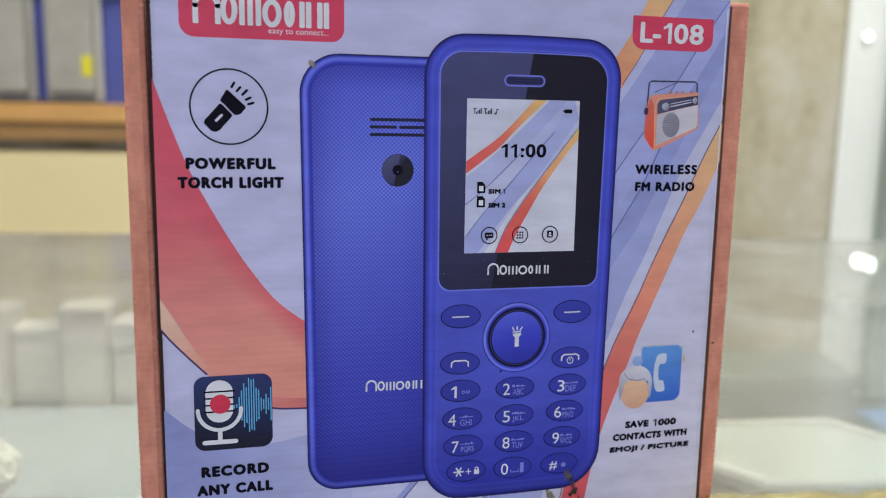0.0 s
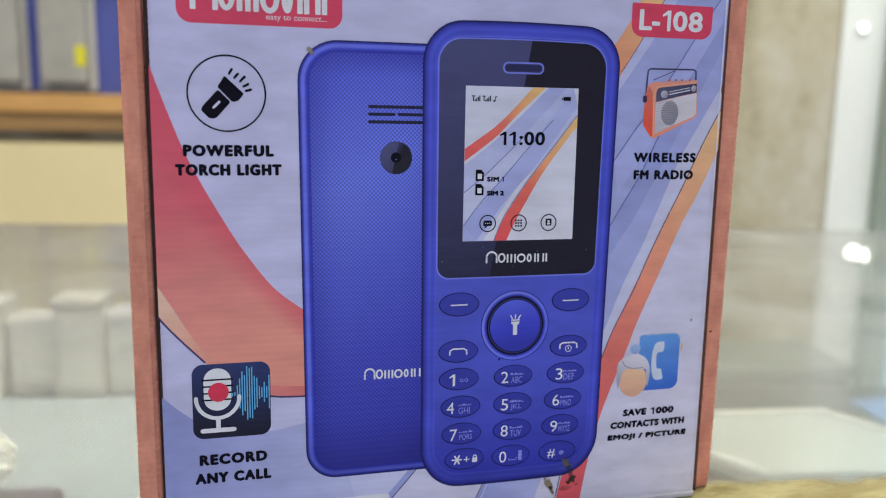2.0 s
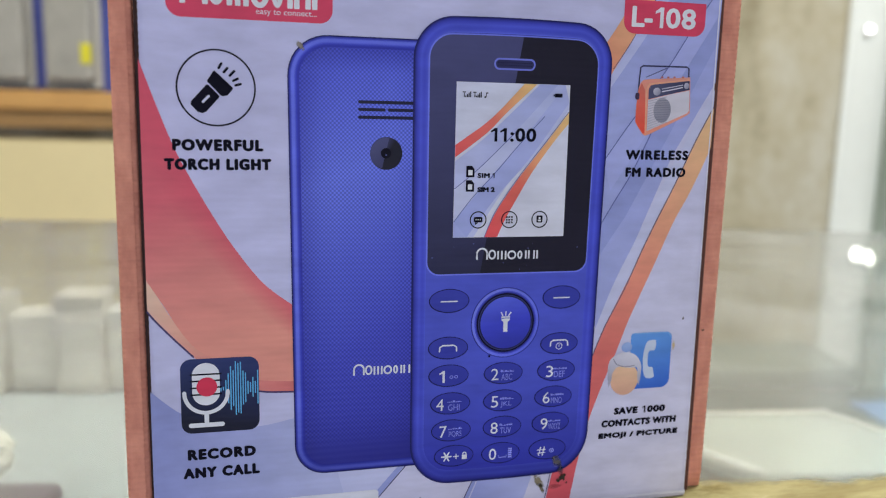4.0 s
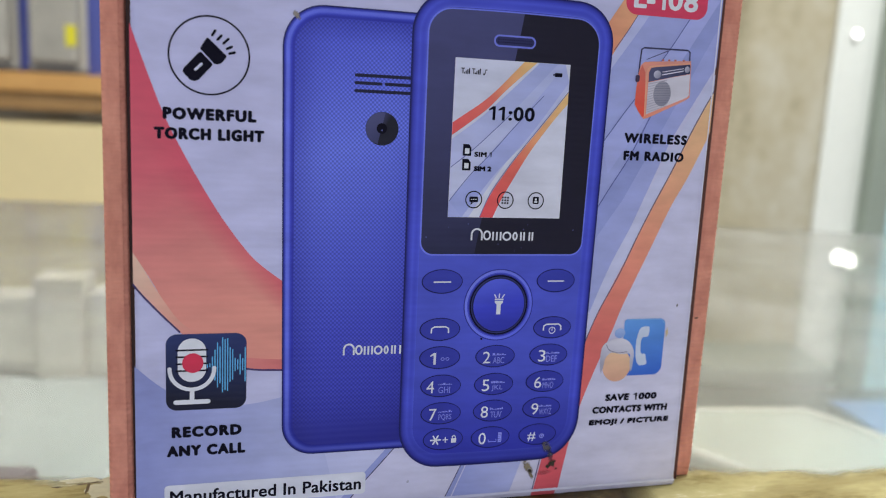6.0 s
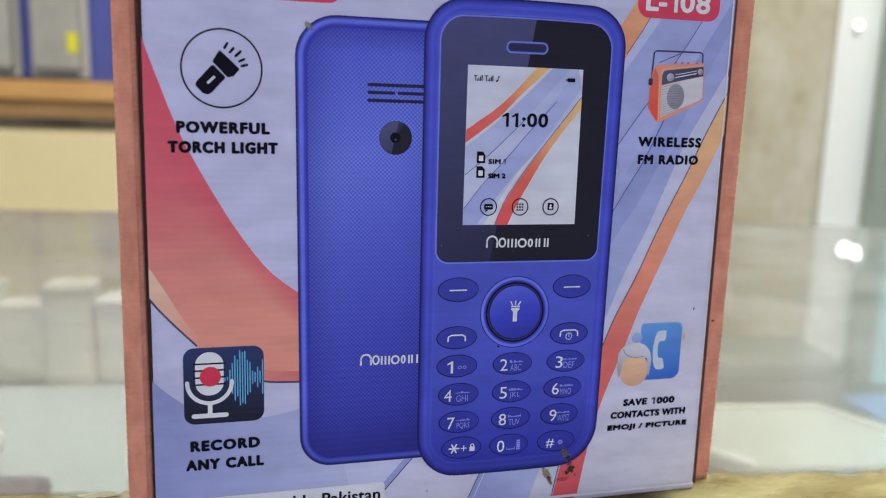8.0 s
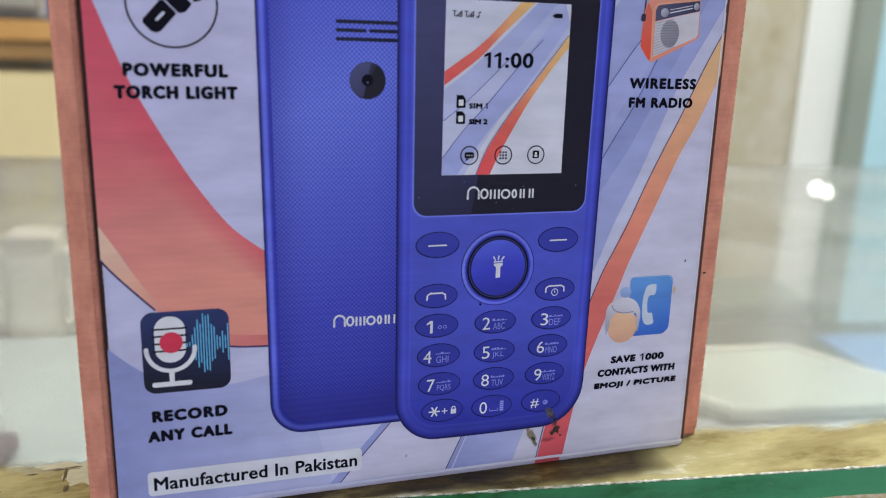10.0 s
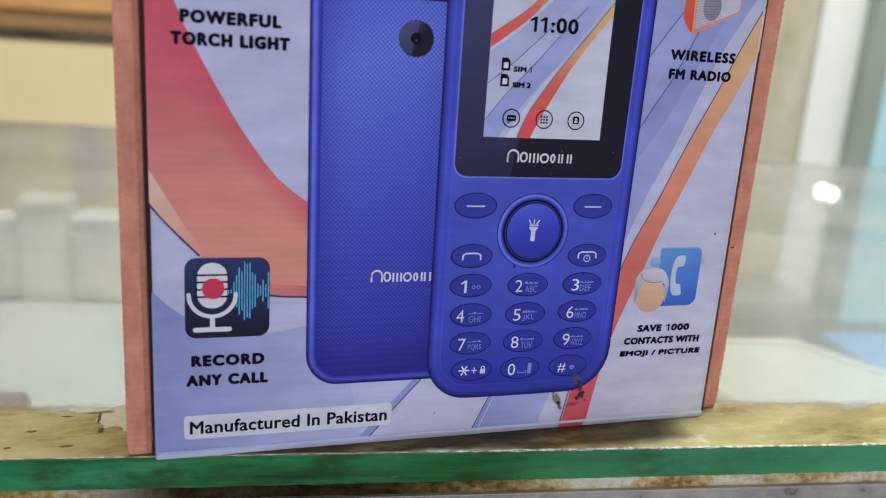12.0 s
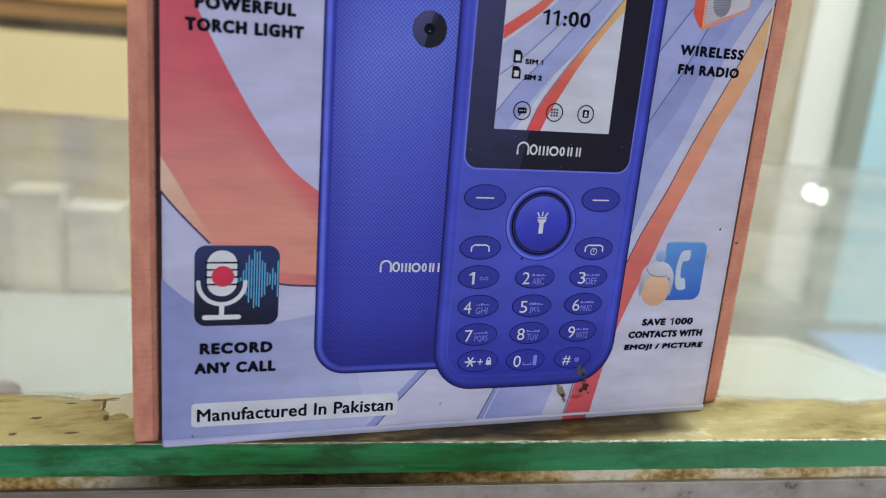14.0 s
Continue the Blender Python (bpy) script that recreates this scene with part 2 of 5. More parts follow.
def name_mark(x0, z0, x1, z1, material, layer, parent, label):
    """The maker's mark as a row of plain shapes: an arch, rings, bars."""
    h, k = z1 - z0, (x1 - x0) / 10.0
    w = h * 0.17
    at = lambda a: x0 + a * k

    def bar(a, low=0.0, high=1.0):
        art("printed_mark", [rrect(at(a) - w / 2, z0 + low * h, at(a) + w / 2, z0 + high * h, w * 0.2, seg=4)], material, layer, parent, label)

    def hoop(a, half, high, low=0.0):
        art("printed_mark", ring(at(a), z0 + (low + high) / 2 * h, half * k, (high - low) / 2 * h, w, 40), material, layer, parent, label)

    art("printed_mark", [stroke(arc(at(0.95), z0 + 0.55 * h, 0.8 * k, 180, 0, 24), w)], material, layer, parent, label)
    bar(0.15, 0.0, 0.6)
    bar(1.75, 0.0, 0.6)
    hoop(2.55, 0.62, 0.92)
    for a in (3.5, 4.1, 4.7):
        bar(a, 0.0, 0.8)
    hoop(5.7, 0.72, 0.83, -0.03)
    hoop(7.0, 0.42, 0.8)
    bar(7.95, 0.0, 0.8)
    bar(8.45, 0.0, 0.8)
    bar(9.3, 0.0, 0.8)
    bar(9.8, 0.0, 0.8)


# ---- the shop ----
M_wall = plain("off_white_wall_paint", (205, 203, 196), 0.55, vary=0.06, scale=5, bump=0.0006)
n = Nodes("tan_stained_wall", 0.55)
old = n.ramp(n.math("ADD", n.math("MULTIPLY", n.noise(7, 4, (1, 1, 0.45), 0.6), 0.75), n.math("MULTIPLY", n.noise(40, 4), 0.25)), (0.36, lin(132, 122, 96, 0.75)), (0.50, lin(166, 157, 132, 0.75)), (0.64, lin(180, 175, 158, 0.75)))
M_tan = n.colour(old).bump(n.noise(60, 4), 0.0006).mat
M_cream = plain("cream_laminate", (240, 221, 168), 0.35, vary=0.03, scale=6)
M_blue_board = plain("blue_board", (80, 88, 156), 0.6, vary=0.06, scale=8)
M_column = plain("white_gloss_tile", (244, 246, 238), 0.25, vary=0.03, scale=6)
M_over = plain("light_grey_laminate", (188, 186, 172), 0.4, vary=0.08, scale=9)
M_jamb = plain("grey_green_paint", (134, 143, 132), 0.5, vary=0.1, scale=8)
M_cyan = plain("pale_cyan_paint", (168, 205, 214), 0.35, vary=0.06, scale=6)
M_grey = plain("grey_laminate", (126, 133, 125), 0.5, vary=0.1, scale=7)
M_ceiling = plain("white_ceiling", (225, 225, 218), 0.8, vary=0.03, scale=4)
M_floor = plain("grey_floor_tile", (142, 142, 142), 0.35, vary=0.12, scale=6)
M_white = plain("white_card", (176, 172, 162), 0.5, vary=0.04, scale=20)
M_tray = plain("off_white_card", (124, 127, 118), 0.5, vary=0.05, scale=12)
M_carton = plain("greyed_white_card", (168, 162, 148), 0.5, vary=0.08, scale=16)
M_silver = plain("clear_film_over_grey_card", (186, 182, 170), 0.22, vary=0.12, scale=22)
M_film = plain("dull_clear_film", (150, 146, 136), 0.3, vary=0.18, scale=26)
M_maroon = plain("maroon_card", (62, 48, 58), 0.45, vary=0.08, scale=30)
M_wrap = plain("crumpled_clear_wrap", (176, 174, 160), 0.12, vary=0.2, scale=60)
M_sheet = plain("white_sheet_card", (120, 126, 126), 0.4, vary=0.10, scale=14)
M_dark = plain("dark_plastic", (38, 38, 44), 0.4, vary=0.1, scale=30)
M_yellow = plain("yellow_sticker", (206, 196, 40), 0.5, vary=0.04, scale=40)
M_blue_card = plain("light_blue_card", (58, 87, 128), 0.45, vary=0.05, scale=12)


def wood(name, dark, light):
    n = Nodes(name, 0.42)
    g = n.noise(26, 5, (0.12, 1, 1), 0.6)
    f = n.math("ADD", n.math("MULTIPLY", g, 0.8), n.math("MULTIPLY", n.noise(400, 2, (0.05, 1, 1)), 0.2))
    n.colour(n.ramp(f, (0.3, lin(*dark, 0.75)), (0.7, lin(*light, 0.75))))
    return n.bump(f, 0.0006).mat


M_oak = wood("honey_wood", (168, 120, 62), (206, 160, 96))
M_walnut = wood("brown_wood", (134, 100, 58), (160, 124, 76))


def structure(name, bounds, material, label, bevel=0.0):
    """A piece of the setting, in centimetres of the shop: u0, u1, n0, n1, z0, z1."""
    u0, u1, n0, n1, z0, z1 = bounds
    ob = part(name, box_bm(u0, u1, n0, n1, z0, z1, bevel), material)
    ob.matrix_basis = shop_pose(0, 0, 0)
    return tagged(ob, label, name.split("_")[0], kind="structure")


structure("wall_north", (-230, 260, 136, 146, -95, 180), M_tan, "tan painted shop wall behind the counter")
structure("wall_south_a", (-230, -125, -210, -200, -95, 180), M_wall, "unseen off-white painted wall beside the added opening")
structure("wall_south_b", (85, 260, -210, -200, -95, 180), M_wall, "unseen off-white painted wall beside the added opening")
structure("wall_south_c", (-125, 85, -210, -200, 130, 180), M_wall, "unseen off-white painted wall over the added opening")
structure("wall_south_d", (-125, 85, -210, -200, -95, -50), M_wall, "unseen off-white painted wall under the added opening")
# Unseen opening, added to hold the front fill.
opening = thing("added_window", "unseen opening with a white painted frame, added round the front fill", "window", shop_pose(-20, -205, -50), kind="structure")
for u0, u1, z0, z1 in ((-104.8, -101, 0.2, 179.8), (101, 104.8, 0.2, 179.8), (-101, 101, 176, 179.8), (-101, 101, 0.2, 4)):
    part("window_frame", box_bm(u0, u1, -4, 4, z0, z1, 0.3), M_wall, opening)
structure("wall_west", (-240, -230, -210, 146, -95, 180), M_wall, "off-white painted side wall of the shop")
structure("wall_east", (260, 270, -210, 146, -95, 180), M_wall, "off-white painted side wall of the shop")
structure("floor", (-240, 270, -210, 146, -105, -95), M_floor, "grey tiled shop floor")
structure("ceiling", (-240, 270, -210, 146, 180, 190), M_ceiling, "white shop ceiling")
structure("column", (94.6, 105.4, 134.6, 136.0, -95, 180), M_column, "white glossy tiled column against the wall", 0.6)

# Ceiling lights: a frame and its diffuser, round each lamp.
M_frame = plain("white_metal", (225, 225, 225), 0.4, vary=0.02)
M_diffuser = glow("lamp_diffuser", (1, 0.97, 0.92, 1), 2.0)
for u, n, w in ((105, 50, 18), (-5, 12, 9)):
    lamp = thing("ceiling_light", "white rectangular light panel fixed to the ceiling", "ceiling light", shop_pose(u, n, 180), "ceiling lights")
    frame_bm = box_bm(-63, 63, -w, 2.5 - w, -3, 0, 0.3)
    box_bm(-63, 63, w - 2.5, w, -3, 0, 0.3, bm=frame_bm)
    box_bm(-63, -60.5, 2.5 - w, w - 2.5, -3, 0, 0.3, bm=frame_bm)
    box_bm(60.5, 63, 2.5 - w, w - 2.5, -3, 0, 0.3, bm=frame_bm)
    part("frame", frame_bm, M_frame, lamp)
    part("diffuser", box_bm(-60.4, 60.4, 2.6 - w, w - 2.6, -2.0, -0.6), M_diffuser, lamp, "glowing white diffuser")

# Door panel beyond the column.
door = thing("door_1", "pale cyan painted door with a grey-green post", "door", shop_pose(103.2, 131, -95), kind="structure")
part("post", box_bm(-0.2, 4.3, 0, 3.5, 0, 268, 0.3), M_jamb, door, "grey-green door post")
part("leaf", box_bm(4.4, 68, 1.0, 4.0, 0, 262, 0.4), M_cyan, door)

# Cream cupboard under the display shelf.
cupboard = thing("cupboard", "cream laminate cupboard below the wall shelf", "cupboard", shop_pose(-60, 130.1, -95))
part("carcass", box_bm(-60, 48, 1.6, 5.9, 0, 98, 0.2), M_cream, cupboard)
for i in range(2):
    leaf = part("door", box_bm(-59.6 + 54 * i, -6.4 + 54 * i, 0, 1.5, 4, 97.6, 0.25), M_cream, cupboard)

low = thing("low_cabinet", "grey laminate low cabinet against the wall", "cabinet", shop_pose(70, 118, -95))
part("carcass", box_bm(-50, 22.8, 1.6, 17.8, 0, 57, 0.3), M_grey, low)
part("top", box_bm(-51, 22.9, 0, 17.9, 57.1, 59.5, 0.3), M_grey, low)
for i in range(2):
    part("door", box_bm(-49.6 + 36 * i, -14.4 + 36 * i, 0.4, 1.5, 3, 56, 0.2), M_grey, low)


def wall_shelf(z):
    s = thing("wall_shelf", "honey-coloured wooden wall shelf with a brown rail under its edge", "shelf", shop_pose(-66, 128.5, z), "display shelves")
    part("board", box_bm(-60, 54, 0, 7.4, -3.2, 0, 0.25), M_oak, s)
    part("rail", box_bm(-60, 54, 0.8, 3.0, -6.2, -3.25, 0.2), M_walnut, s, "brown wooden rail")
    return s


wall_shelf(11.0)
back = thing("display_board", "blue display board on the wall above the shelf", "board", shop_pose(-66, 134.4, 11))
part("panel", box_bm(-60, 54, 0, 1.4, 0.1, 23, 0.1), M_blue_board, back)


def blister_pack(u, z, wide, tall, sticker, turn=0.0):
    """A hang-card pack standing on the shelf: card, tray, dark foot, sticker."""
    p = thing("blister_pack", "white card pack with clear tray on wooden shelf" + (", yellow sticker" if sticker else ""), "package", shop_pose(u, 131.6, z, turn), "packs on the shelf")
    h = wide / 2
    part("card", box_bm(-h, h, 1.2, 1.5, 0.6, tall, 0.08), M_white, p)
    part("tray", box_bm(-h * 0.82, h * 0.82, -1.6, 1.15, 1.6, tall - 3.0, 0.7, 3), M_film, p, "clear plastic tray over grey card")
    part("foot", box_bm(-h, h, -1.7, 1.5, 0.02, 0.56, 0.12), M_dark, p, "dark plastic foot")
    part("hang_tab", box_bm(-1.6, 1.6, 1.21, 1.49, tall + 0.02, tall + 2.2, 0.1), M_white, p)
    if sticker:
        part("sticker", box_bm(h * 0.45, h * 0.83, -1.72, -1.63, 4.6, 8.0, 0.03), M_yellow, p, "yellow sticker")


blister_pack(-46.1, 11, 9.4, 21, True)
blister_pack(-57.0, 11, 9.0, 22, False, 4)
blister_pack(-69.5, 11, 9.0, 20, False)
# Added pack, hidden behind the carton, that cuts the board's blue reflection.
blister_pack(-31.0, 11, 9.0, 20, False, -3)
# Unseen cabinet, added so that the glass reflects grey above the board.
over = thing("reflected_cabinet", "unseen light grey laminate cabinet, added above the display board for its reflection", "cabinet", shop_pose(-66, 128, 35))
part("carcass", box_bm(-60, 54, 1.6, 7.9, 0, 55, 0.2), M_over, over)
for k in range(3):
    leaf = part("door", box_bm(-59.6 + 38 * k, -22.2 + 38 * k, 0, 1.5, 0.3, 54.7, 0.25), M_over, over)
    part("handle", box_bm(-24.6 + 38 * k, -23.6 + 38 * k, -1.6, -0.02, 4, 14, 0.2), M_frame, leaf, "white bar handle")


def round_lamp(u, n, z, r, strength, holder):
    s = thing("wall_lamp", "small round white LED lamp on the " + holder, "lamp", shop_pose(u, n, z), "column lamps")
    part("base", tube_bm(r * 1.25, r * 1.1, 0, 0.8, 32, "Y"), M_frame, s)
    lens_bm = bmesh.new()
    bmesh.ops.create_uvsphere(lens_bm, u_segments=24, v_segments=12, radius=r * CM, matrix=Matrix.Translation((0, -0.8 * CM, 0)) @ Matrix.Diagonal((1, 0.5, 1, 1)))
    part("lens", lens_bm, glow("lamp_lens", (1, 0.98, 0.94, 1), strength), s, "glowing lens", True)


round_lamp(98.0, 134.55, 26.2, 0.62, 7, "white column")
round_lamp(100.2, 134.55, -17.2, 1.25, 18, "white column")
round_lamp(102.9, 134.55, -17.9, 1.2, 18, "white column")

# ---- the glass counter ----
# Lines of its top: front edge and far edge, which are not quite parallel.
FRONT = lambda x: 0.165 - 0.1345 * x
FAR = lambda x: 48.1 - 0.191 * x
THICK = 0.65
X0, X1 = -60.0, 80.0

n = Nodes("counter_glass")
see = n.t.nodes.new("ShaderNodeBsdfRefraction")
see.inputs["Color"].default_value, see.inputs["Roughness"].default_value, see.inputs["IOR"].default_value = (0.955, 0.96, 0.935, 1), 0.0, 1.5
shine = n.t.nodes.new("ShaderNodeBsdfGlossy")
n.link(n.ramp(n.noise(9, 4), (0.4, (0.15, 0.15, 0.15, 1)), (0.75, (0.28, 0.28, 0.28, 1))), shine.inputs["Roughness"])
fresnel = n.t.nodes.new("ShaderNodeFresnel")
fresnel.inputs["IOR"].default_value = 1.5
gloss = n.t.nodes.new("ShaderNodeMixShader")
n.link(fresnel.outputs[0], gloss.inputs[0])
n.link(see.outputs[0], gloss.inputs[1])
n.link(shine.outputs[0], gloss.inputs[2])
# Dust film, thickened to paint in the hazy reflections on the glass.
dust_haze = n.t.nodes.new("ShaderNodeBsdfDiffuse")
dust_haze.inputs[0].default_value = (0.42, 0.41, 0.37, 1)
film = n.t.nodes.new("ShaderNodeMixShader")
n.link(n.ramp(n.noise(14, 5), (0.38, (0.06, 0.06, 0.06, 1)), (0.68, (0.24, 0.24, 0.24, 1))), film.inputs[0])
n.link(gloss.outputs[0], film.inputs[1])
n.link(dust_haze.outputs[0], film.inputs[2])
n.link(film.outputs[0], n.t.nodes["Material Output"].inputs[0])
M_glass = n.mat
M_shelf_glass = plain("frosted_shelf_glass", (44, 47, 42), 0.6, vary=0.05, scale=10, spec=0.12)

n = Nodes("green_glass_edge", 0.2, 0, 0.35)
streak = n.noise(90, 5, (0.12, 1, 2.4), 0.62)
fine = n.noise(700, 3, (0.3, 1, 1))
col = n.ramp(streak, (0.34, lin(6, 34, 10, 0.8)), (0.43, lin(16, 86, 35, 0.8)), (0.55, lin(26, 112, 60, 0.8)), (0.68, lin(60, 130, 90, 0.8)))
# Lighter greens at both ends paint in the light passing beside the carton.
far_end = n.math("ADD", n.along((5.5, 0), (14.0, 0)), n.math("MULTIPLY", n.math("SUBTRACT", n.noise(40, 4), 0.5), 0.9), clamp=True)
near_end = n.math("ADD", n.along((1.0, 0), (-4.0, 0)), n.math("MULTIPLY", n.math("SUBTRACT", n.noise(46, 4), 0.5), 0.9), clamp=True)
col = n.mix(n.math("MULTIPLY", far_end, 0.8), col, lin(74, 144, 106, 0.7))
col = n.mix(n.math("MULTIPLY", near_end, 0.65), col, lin(28, 124, 80, 0.7))
murk = n.noise(130, 6, (0.3, 1, 0.8), 0.66)
dirty = n.math("MULTIPLY", n.ramp(murk, (0.50, (0, 0, 0, 1)), (0.62, (0.75, 0.75, 0.75, 1))), n.math("SUBTRACT", 1.0, n.math("MULTIPLY", far_end, 0.85)))
col = n.mix(dirty, col, lin(24, 58, 12, 0.8))
col = n.mix(n.ramp(fine, (0.66, (0, 0, 0, 1)), (0.78, (0.25, 0.25, 0.25, 1))), col, lin(120, 130, 90, 0.6))
n.colour(col)
M_edge = n.bump(n.math("ADD", fine, streak), 0.00015).mat

n = Nodes("chipped_glass", 0.3, 0, 0.8)
n.colour(n.ramp(n.noise(520, 4), (0.35, lin(90, 92, 60, 0.7)), (0.62, lin(225, 226, 210, 0.7))))
M_chip = n.bump(n.noise(900, 3), 0.0004).mat


def residue(name, rough):
    """Old glue and grime: tan, with brown and pale patches."""
    n = Nodes(name, rough, 0, 0.12)
    big, small = n.noise(62, 8, (0.42, 1, 1), 0.66), n.noise(330, 5, (0.35, 1, 1), 0.65)
    f = n.math("ADD", n.math("MULTIPLY", big, 0.74), n.math("MULTIPLY", small, 0.26))
    c = n.ramp(f, (0.33, lin(70, 57, 30, 0.68)), (0.41, lin(112, 100, 60, 0.68)), (0.49, lin(143, 133, 90, 0.68)), (0.60, lin(158, 149, 106, 0.68)), (0.68, lin(200, 196, 176, 0.68)))
    smear = n.ramp(n.noise(38, 6, (0.25, 1, 1), 0.7), (0.56, (0, 0, 0, 1)), (0.66, (0.4, 0.4, 0.4, 1)))
    c = n.mix(smear, c, lin(88, 70, 34, 0.68))
    n.colour(c)
    s = n.xyz()
    back = n.math("ADD", n.math("MULTIPLY", s[1], 100), n.math("MULTIPLY", s[0], 13.45))
    back = n.math("ADD", back, n.math("MULTIPLY", n.math("SUBTRACT", n.noise(60, 5, (0.6, 1, 1), 0.6), 0.5), 1.7))
    n.link(n.ramp(n.math("MULTIPLY", back, 0.25), (0.47, (1, 1, 1, 1)), (0.575, (0, 0, 0, 1))), n.bsdf.inputs["Alpha"])
    return n.bump(f, 0.0006).mat


M_residue = residue("glue_residue", 0.55)
n = Nodes("brown_glue", 0.85, 0, 0.05)
f = n.math("ADD", n.math("MULTIPLY", n.noise(110, 6, (0.5, 1, 1), 0.65), 0.75), n.math("MULTIPLY", n.noise(800, 3), 0.25))

c = n.ramp(f, (0.36, lin(40, 26, 14, 0.66)), (0.43, lin(110, 84, 44, 0.66)), (0.53, lin(166, 140, 90, 0.66)), (0.63, lin(226, 216, 190, 0.66)))
# Shade under the carton, painted near-black into the bead.
old = n.math("MULTIPLY", n.along((-2.2, 0), (0.4, 0)), n.along((7.5, 0), (4.4, 0)))
old = n.math("ADD", old, n.math("MULTIPLY", n.math("SUBTRACT", n.noise(90, 5, (0.6, 1, 1)), 0.5), 0.7), clamp=True)
# Paler right end: light through the bare glass, put into the colour.
pale = n.ramp(f, (0.36, lin(136, 106, 60, 0.75)), (0.46, lin(196, 172, 124, 0.75)), (0.54, lin(232, 222, 196, 0.8)), (0.64, lin(244, 240, 230, 0.8)))
c = n.mix(n.math("MULTIPLY", n.along((6.8, 0), (9.0, 0)), 0.9), c, pale)
n.colour(n.mix(n.math("MULTIPLY", old, 0.94), c, lin(16, 11, 7, 0.8)))
M_brown_glue = n.bump(f, 0.0008).mat
n = Nodes("worn_aluminium", 0.5, 0.2)
f = n.noise(220, 5, (0.7, 1, 0.9), 0.65)
# Darker towards the left, broken up by noise.
dark_left = n.math("ADD", n.along((9.0, 0), (0.5, 0)), n.math("MULTIPLY", n.math("SUBTRACT", n.noise(50, 5), 0.5), 0.8), clamp=True)
n.colour(n.mix(n.math("MULTIPLY", dark_left, 0.8), n.ramp(f, (0.3, lin(84, 76, 72, 0.7)), (0.38, lin(140, 134, 130, 0.7)), (0.75, lin(168, 162, 157, 0.7))), lin(84, 75, 68, 0.7)))
M_alu = n.bump(f, 0.0003).mat

counter = thing("display_counter", "glass-topped shop counter with a chipped green edge", "counter")


def sheet_bm(x0, x1, back0, back1, z0, z1, ahead=0.0):
    """A slab between the counter's front line, moved ahead of it, and a line behind; back0, back1: distance behind at the two ends."""
    bm = bmesh.new()
    ends = [(x0, FRONT(x0) - ahead), (x1, FRONT(x1) - ahead), (x1, back1), (x0, back0)]
    low, up = ([bm.verts.new((x * CM, y * CM, z * CM)) for x, y in ends] for z in (z0, z1))
    bm.faces.new(low[::-1])
    bm.faces.new(up)
    for i in range(4):
        bm.faces.new((low[i], low[(i + 1) % 4], up[(i + 1) % 4], up[i]))
    return bm


pane = part("glass_top", sheet_bm(X0, X1, FAR(X0), FAR(X1), -THICK, 0), M_glass, counter, "clear greenish glass top")
pane.visible_shadow = False

# The ground front edge of the glass, with a wavering, nibbled arris.
bm = bmesh.new()
steps, rows = 900, []
for i in range(steps + 1):
    x = -9 + 27 * i / steps
    nib = max(0.0, noise.noise((x * 1.3, 3.1, 0)) - 0.25) * 0.10 + max(0.0, noise.noise((x * 5.0, 9.2, 0)) - 0.2) * 0.05
    wave = 0.012 * noise.noise((x * 0.8, 0, 5))
    low = -THICK + 0.02 * noise.noise((x * 2.2, 7, 1))
    y = FRONT(x) - 0.012
    rows.append([bm.verts.new((x * CM, (y + dy) * CM, z * CM)) for dy, z in ((0.10 + nib, 0.004), (0.02, 0.004 - nib * 0.3), (0.0, -0.03 - nib * 0.4), (0.0, -0.2 + wave), (0.0, -0.45 + wave), (0.0, low))])
for a, b in zip(rows, rows[1:]):
    for k in range(2, 5):
        bm.faces.new((a[k], a[k + 1], b[k + 1], b[k]))
edge = part("glass_edge", bm, M_edge, counter, "green polished glass edge with dirt", True)
bm = bmesh.new()
rows = []
for i in range(1101):
    x = -9 + 26.5 * i / 1100
    w = max(0.004, 0.022 + 0.03 * noise.noise((x * 3.0, 1, 2)) + 0.03 * noise.noise((x * 11.0, 4, 2)))
    w *= 0.12 + 0.88 * min(1.0, max(0.0, (x - 4.8) / 1.4))
    y = FRONT(x) - 0.014
    rows.append([bm.verts.new((x * CM, (y + dy) * CM, z * CM)) for dy, z in ((w * 1.6, 0.006), (0.0, 0.003 + 0.004 * noise.noise((x * 30, 0, 0))), (-0.002, -w * 0.9))])
for a, b in zip(rows, rows[1:]):
    for k in range(2):
        bm.faces.new((a[k], a[k + 1], b[k + 1], b[k]))
part("chipped_arris", bm, M_chip, edge, "whitish chipped glass arris")

# Grimy old glue smeared on the glass along the front, with a ragged far border.
bm = bmesh.new()
rows = []
for i in range(700):
    x = -14 + 42 * i / 700
    rag = 2.75 + 0.13 * noise.noise((x * 0.9, 2, 2)) + 0.10 * noise.noise((x * 3.1, 5, 2)) + 0.06 * noise.noise((x * 9, 5, 7))
    ds = [0.0 + rag * k / 12 for k in range(13)]
    rows.append([bm.verts.new((x * CM, (FRONT(x) + e) * CM, (0.003 + 0.003 * max(0, noise.noise((x * 3, e * 4, 1))) * (0 < k < 12)) * CM)) for k, e in enumerate(ds)])
for a, b in zip(rows, rows[1:]):
    for k in range(12):
        bm.faces.new((a[k], b[k], b[k + 1], a[k + 1]))
part("glue_smear", bm, M_residue, counter, "tan grimy glue on the glass", True)


